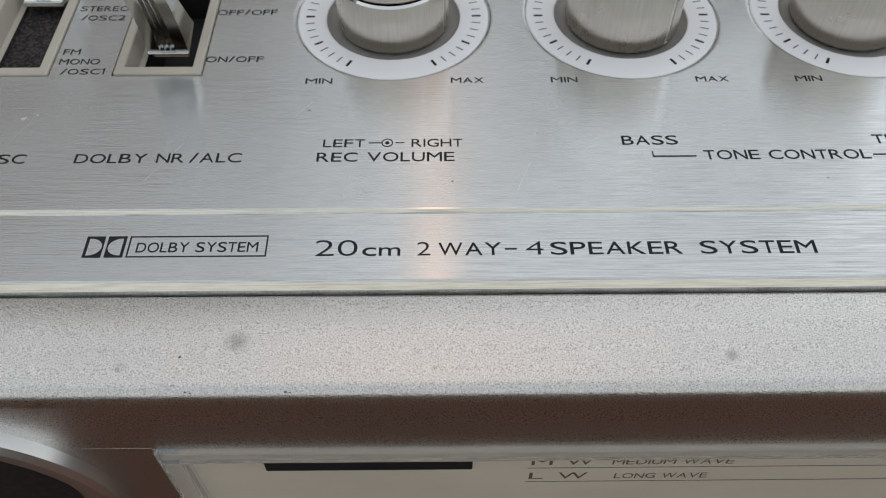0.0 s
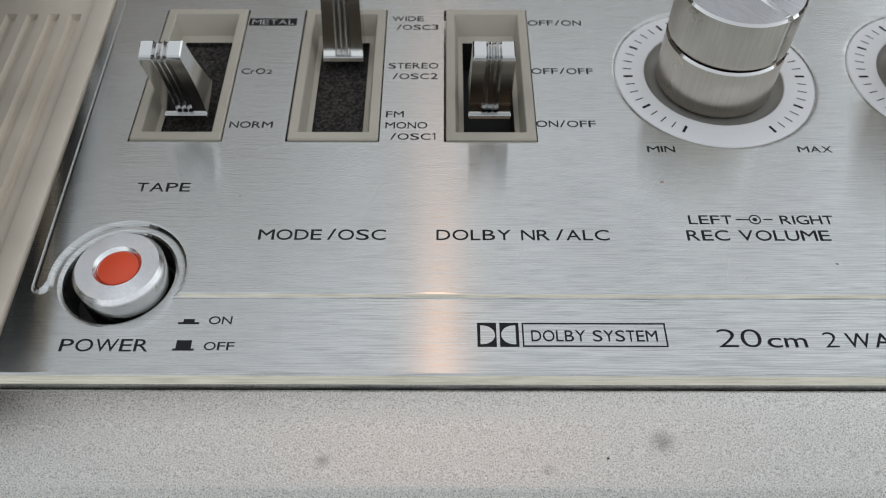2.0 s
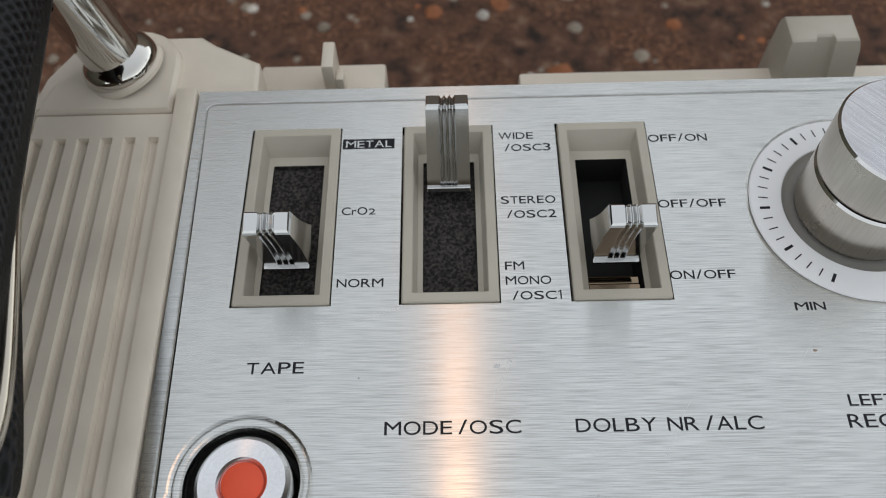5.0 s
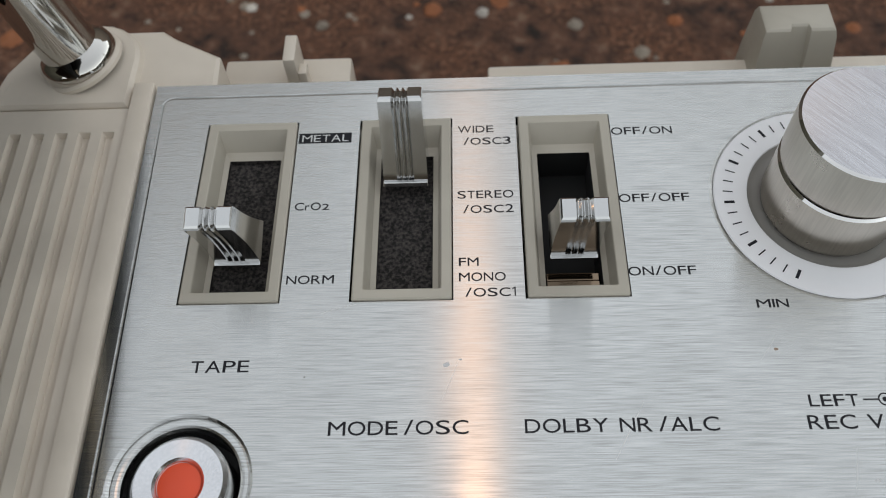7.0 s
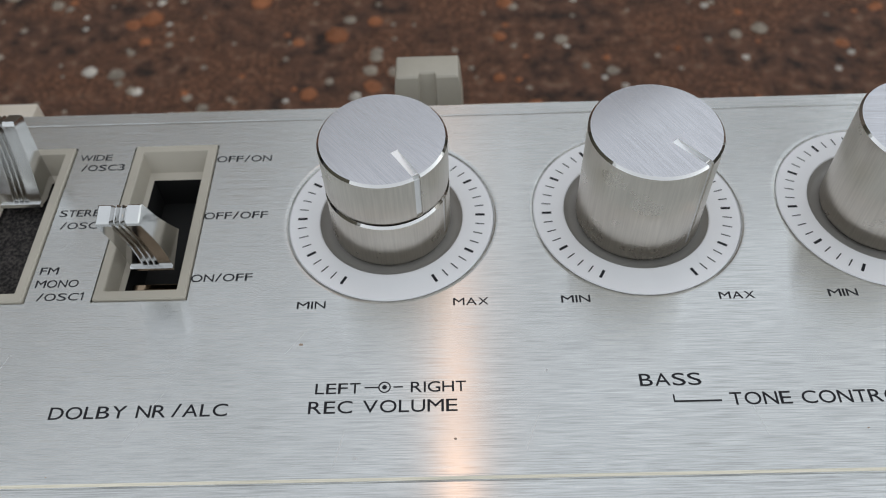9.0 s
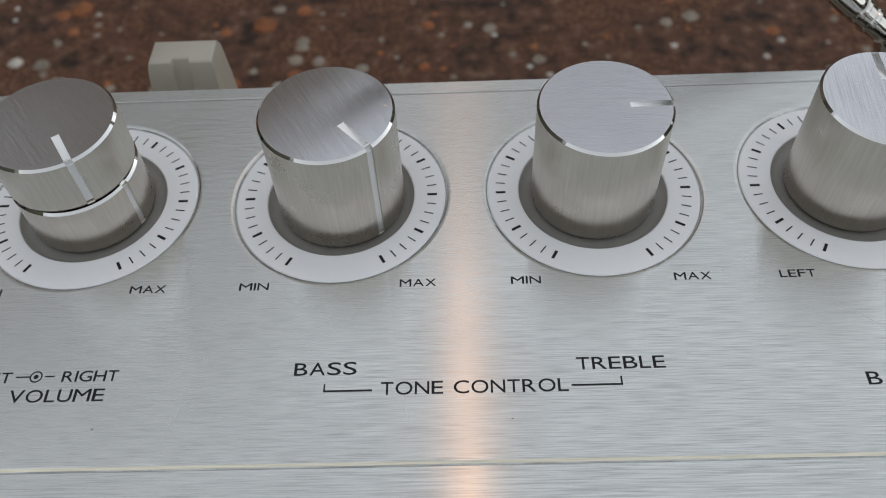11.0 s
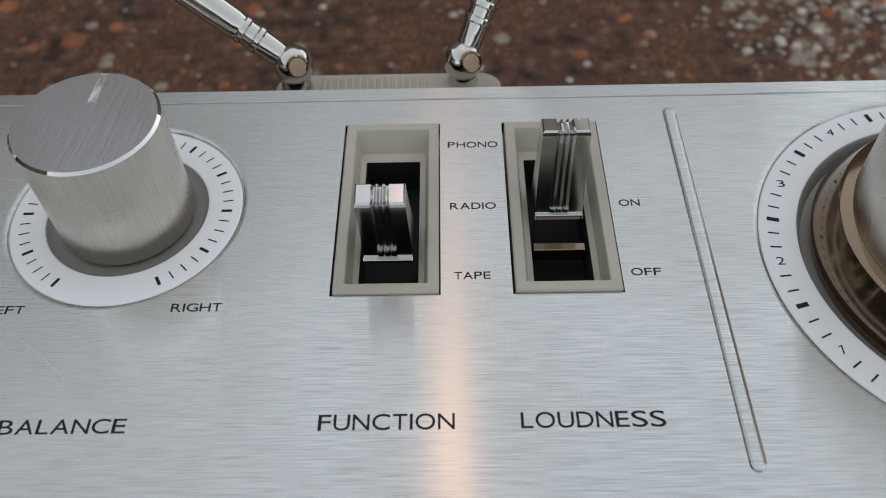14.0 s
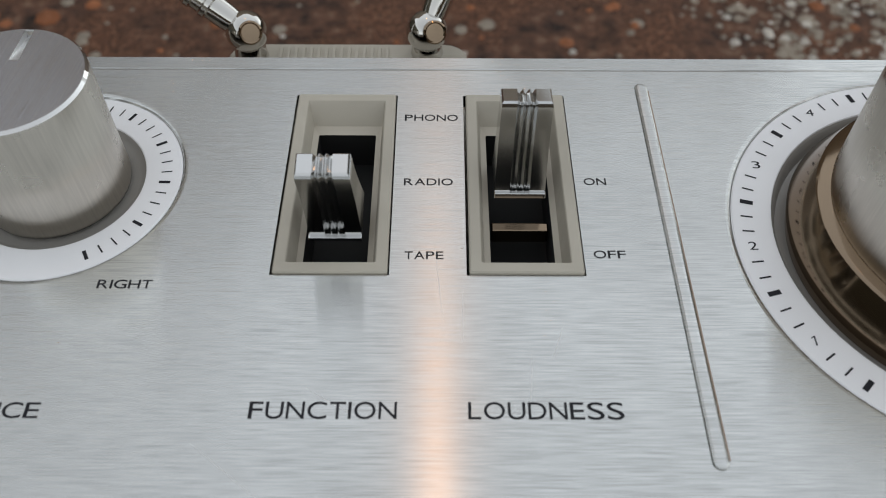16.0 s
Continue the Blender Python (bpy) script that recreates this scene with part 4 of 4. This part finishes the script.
for z, x0, x1, y0, y1 in ((-32, -1.6, 17.4, 112.5, 129), (-18, -1.5, 17.2, 115.0, 129), (-7.4, -1.0, 16.4, 118.6, 129), (-5.5, -0.6, 15.9, 119.4, 128.2), (-5.1, 0.1, 15.2, 120.0, 127.4)):
    xm = (x0 + x1) / 2
    dz = 1.6 if z > -10 else 0.8
    pts = [(x0, y0), (xm - 2.4, y0), (xm - 2.0, y0 + dz), (xm + 2.0, y0 + dz), (xm + 2.4, y0), (x1, y0), (x1, y1), (x0, y1)]
    secs.append(loop_verts(bm, pts, z))
for a, b in zip(secs, secs[1:]):
    band(bm, a, b)
fill(bm, [secs[-1]])
part("rod_clip", bm, BEZEL, radio, "cream plastic clip for an aerial rod", smooth=30)
bm = bmesh.new()
out = rect(183.5, 238.5, 104.0, 121.5, 5.0, 5)
lo, hi, hi2 = loop_verts(bm, out, -22), loop_verts(bm, out, -11.6), loop_verts(bm, rect(184.1, 237.9, 104.0, 120.9, 4.6, 5), -11.0)
band(bm, lo, hi)
band(bm, hi, hi2)
fill(bm, [hi2])
plate = part("aerial_mount", bm, BEZEL, radio, "cream plastic aerial mount with fine ribs", smooth=30)
for k in range(15):
    bm = bmesh.new()
    x = 195.0 + 1.75 * k
    box(bm, x, x + 0.9, 112.5, 119.5, -11.1, -10.5, 0.15)
    part("rib", bm, BEZEL, plate)


def aerial(x, y, z, way, length, label):
    """A telescopic aerial folded outward from a ball hinge."""
    base = Vector((x, y, z))
    d = Vector(way).normalized()
    m = Matrix.Translation(base) @ Vector((0, 0, 1)).rotation_difference(d).to_matrix().to_4x4()
    bm = bmesh.new()
    lathe(bm, [(3.6, -11.2 - z), (3.9, -7.0), (3.4, -4.0), (3.0, -3)], x, y, 40, Matrix.Translation((0, 0, z)), cap=False)
    foot = part("aerial_foot", bm, CHROME, radio, "chrome aerial foot", smooth=40)
    bm = bmesh.new()
    bmesh.ops.create_uvsphere(bm, u_segments=32, v_segments=20, radius=4.7, matrix=Matrix.Translation(base))
    part("hinge_ball", bm, CHROME, foot, smooth=60)
    bm = bmesh.new()
    lathe(bm, [(2.6, -0.6), (2.6, 1.3), (2.25, 1.6), (1.95, 1.3), (0.6, 1.25)], 0, 0, 32, Matrix.Translation(base + Vector((1.6, -3.0, 2.0))) @ Matrix.Rotation(radians(22), 4, "Y") @ Matrix.Rotation(radians(55), 4, "X"))
    part("hinge_screw", bm, BRONZE, foot, "brownish steel hinge screw", smooth=40)
    bm = bmesh.new()
    prof = [(2.6, 2.0), (3.0, 5.0), (3.1, 9.0), (3.5, 9.4), (3.5, 10.4), (3.1, 10.8), (3.1, 12.8), (3.5, 13.2), (3.5, 14.2), (3.2, 14.6), (3.5, 16.2), (3.5, length), (2.0, length + 0.5)]
    lathe(bm, prof, 0, 0, 40, m)
    part("aerial_rod", bm, CHROME, radio, label, smooth=30)


aerial(189.0, 116.5, -3.9, (-0.74, 0.20, 0.56), 190, "folded chrome telescopic aerial")
aerial(229.2, 118.3, -5.0, (0.35, 0.50, 0.72), 190, "folded chrome telescopic aerial")

# ---- tuning window and loudspeaker in the front ----
GLASS, gn, gl, gb = material("clear_acrylic", (0.95, 0.95, 0.95), 0.05)
gb.inputs["Transmission Weight"].default_value = 0.9
gb.inputs["IOR"].default_value = 1.45
DIALM = plastic("tuning_plate", (0.78, 0.71, 0.58), 0.4, 600.0, 0.00001, 0.06)
bm = bmesh.new()
box(bm, -43, 430, -29.5, 25, -82, -22.9)
part("tuning_plate", bm, DIALM, radio, "champagne tuning scale plate")


FADED, *_ = material("faded_print", (0.12, 0.105, 0.08), 0.6)


def front_words(text, x, z, w, h):
    ob = words(text, x, 0.0, w, h, "tuning_lettering", mat=FADED, z=0.0, parent=None)
    me = ob.data
    for v in me.vertices:
        v.co = (v.co.x, -0.02954, PANEL + z * 0.001 + v.co.y)
    ob.parent = radio
    return ob


front_words("M W", 28.6, -36.2, 12.4, 3.4)
front_words("MEDIUM WAVE", 44.8, -36.2, 24.4, 2.7)
front_words("L W", 28.6, -43.2, 12.0, 3.4)
front_words("LONG WAVE", 46.2, -43.2, 19.2, 2.7)
for z in (-37.8, -44.8):
    bm = bmesh.new()
    bm.faces.new([bm.verts.new((x, -29.54, zz)) for x, zz in ((28, z), (200, z), (200, z + 0.3), (28, z + 0.3))])
    part("scale_line", bm, FADED, radio)
bm = bmesh.new()
box(bm, -24.6, 16.8, -29.9, -27, -37.4, -33.2, 0.2)
part("meter_slot", bm, VOID, radio, "dark indicator slot")
bm = bmesh.new()
for x0, x1, z0, z1 in ((-43.0, 430, -27.6, -22.95), (-43.0, -38.6, -82, -27.6), (-38.6, 430, -82, -77.5)):
    box(bm, x0, x1, -32.6, -29.4, z0, z1, 0.5)
part("window_frame", bm, GLASS, radio, "clear acrylic edge of the tuning window").visible_shadow = False
bm = bmesh.new()
SATIN, *_ = material("satin_metal", (0.80, 0.80, 0.80), 0.28, 1.0)
ringm = Matrix.Translation((-88.0, -32.0, -43.5)) @ Matrix.Rotation(radians(90), 4, "X")
lathe(bm, [(34.5, -1), (34.2, 2.0), (33.0, 3.0), (29.5, 2.6), (26.0, 0.8), (25.0, -0.5)], 0, 0, 96, ringm, cap=False)
part("tweeter_ring", bm, SATIN, radio, "polished metal tweeter ring", smooth=30)
bm = bmesh.new()
lathe(bm, [(25.1, -0.4), (15, 0.2), (2, 0.4)], 0, 0, 64, ringm, cap=False)
part("tweeter_grille", bm, DARK, radio, "black tweeter grille")
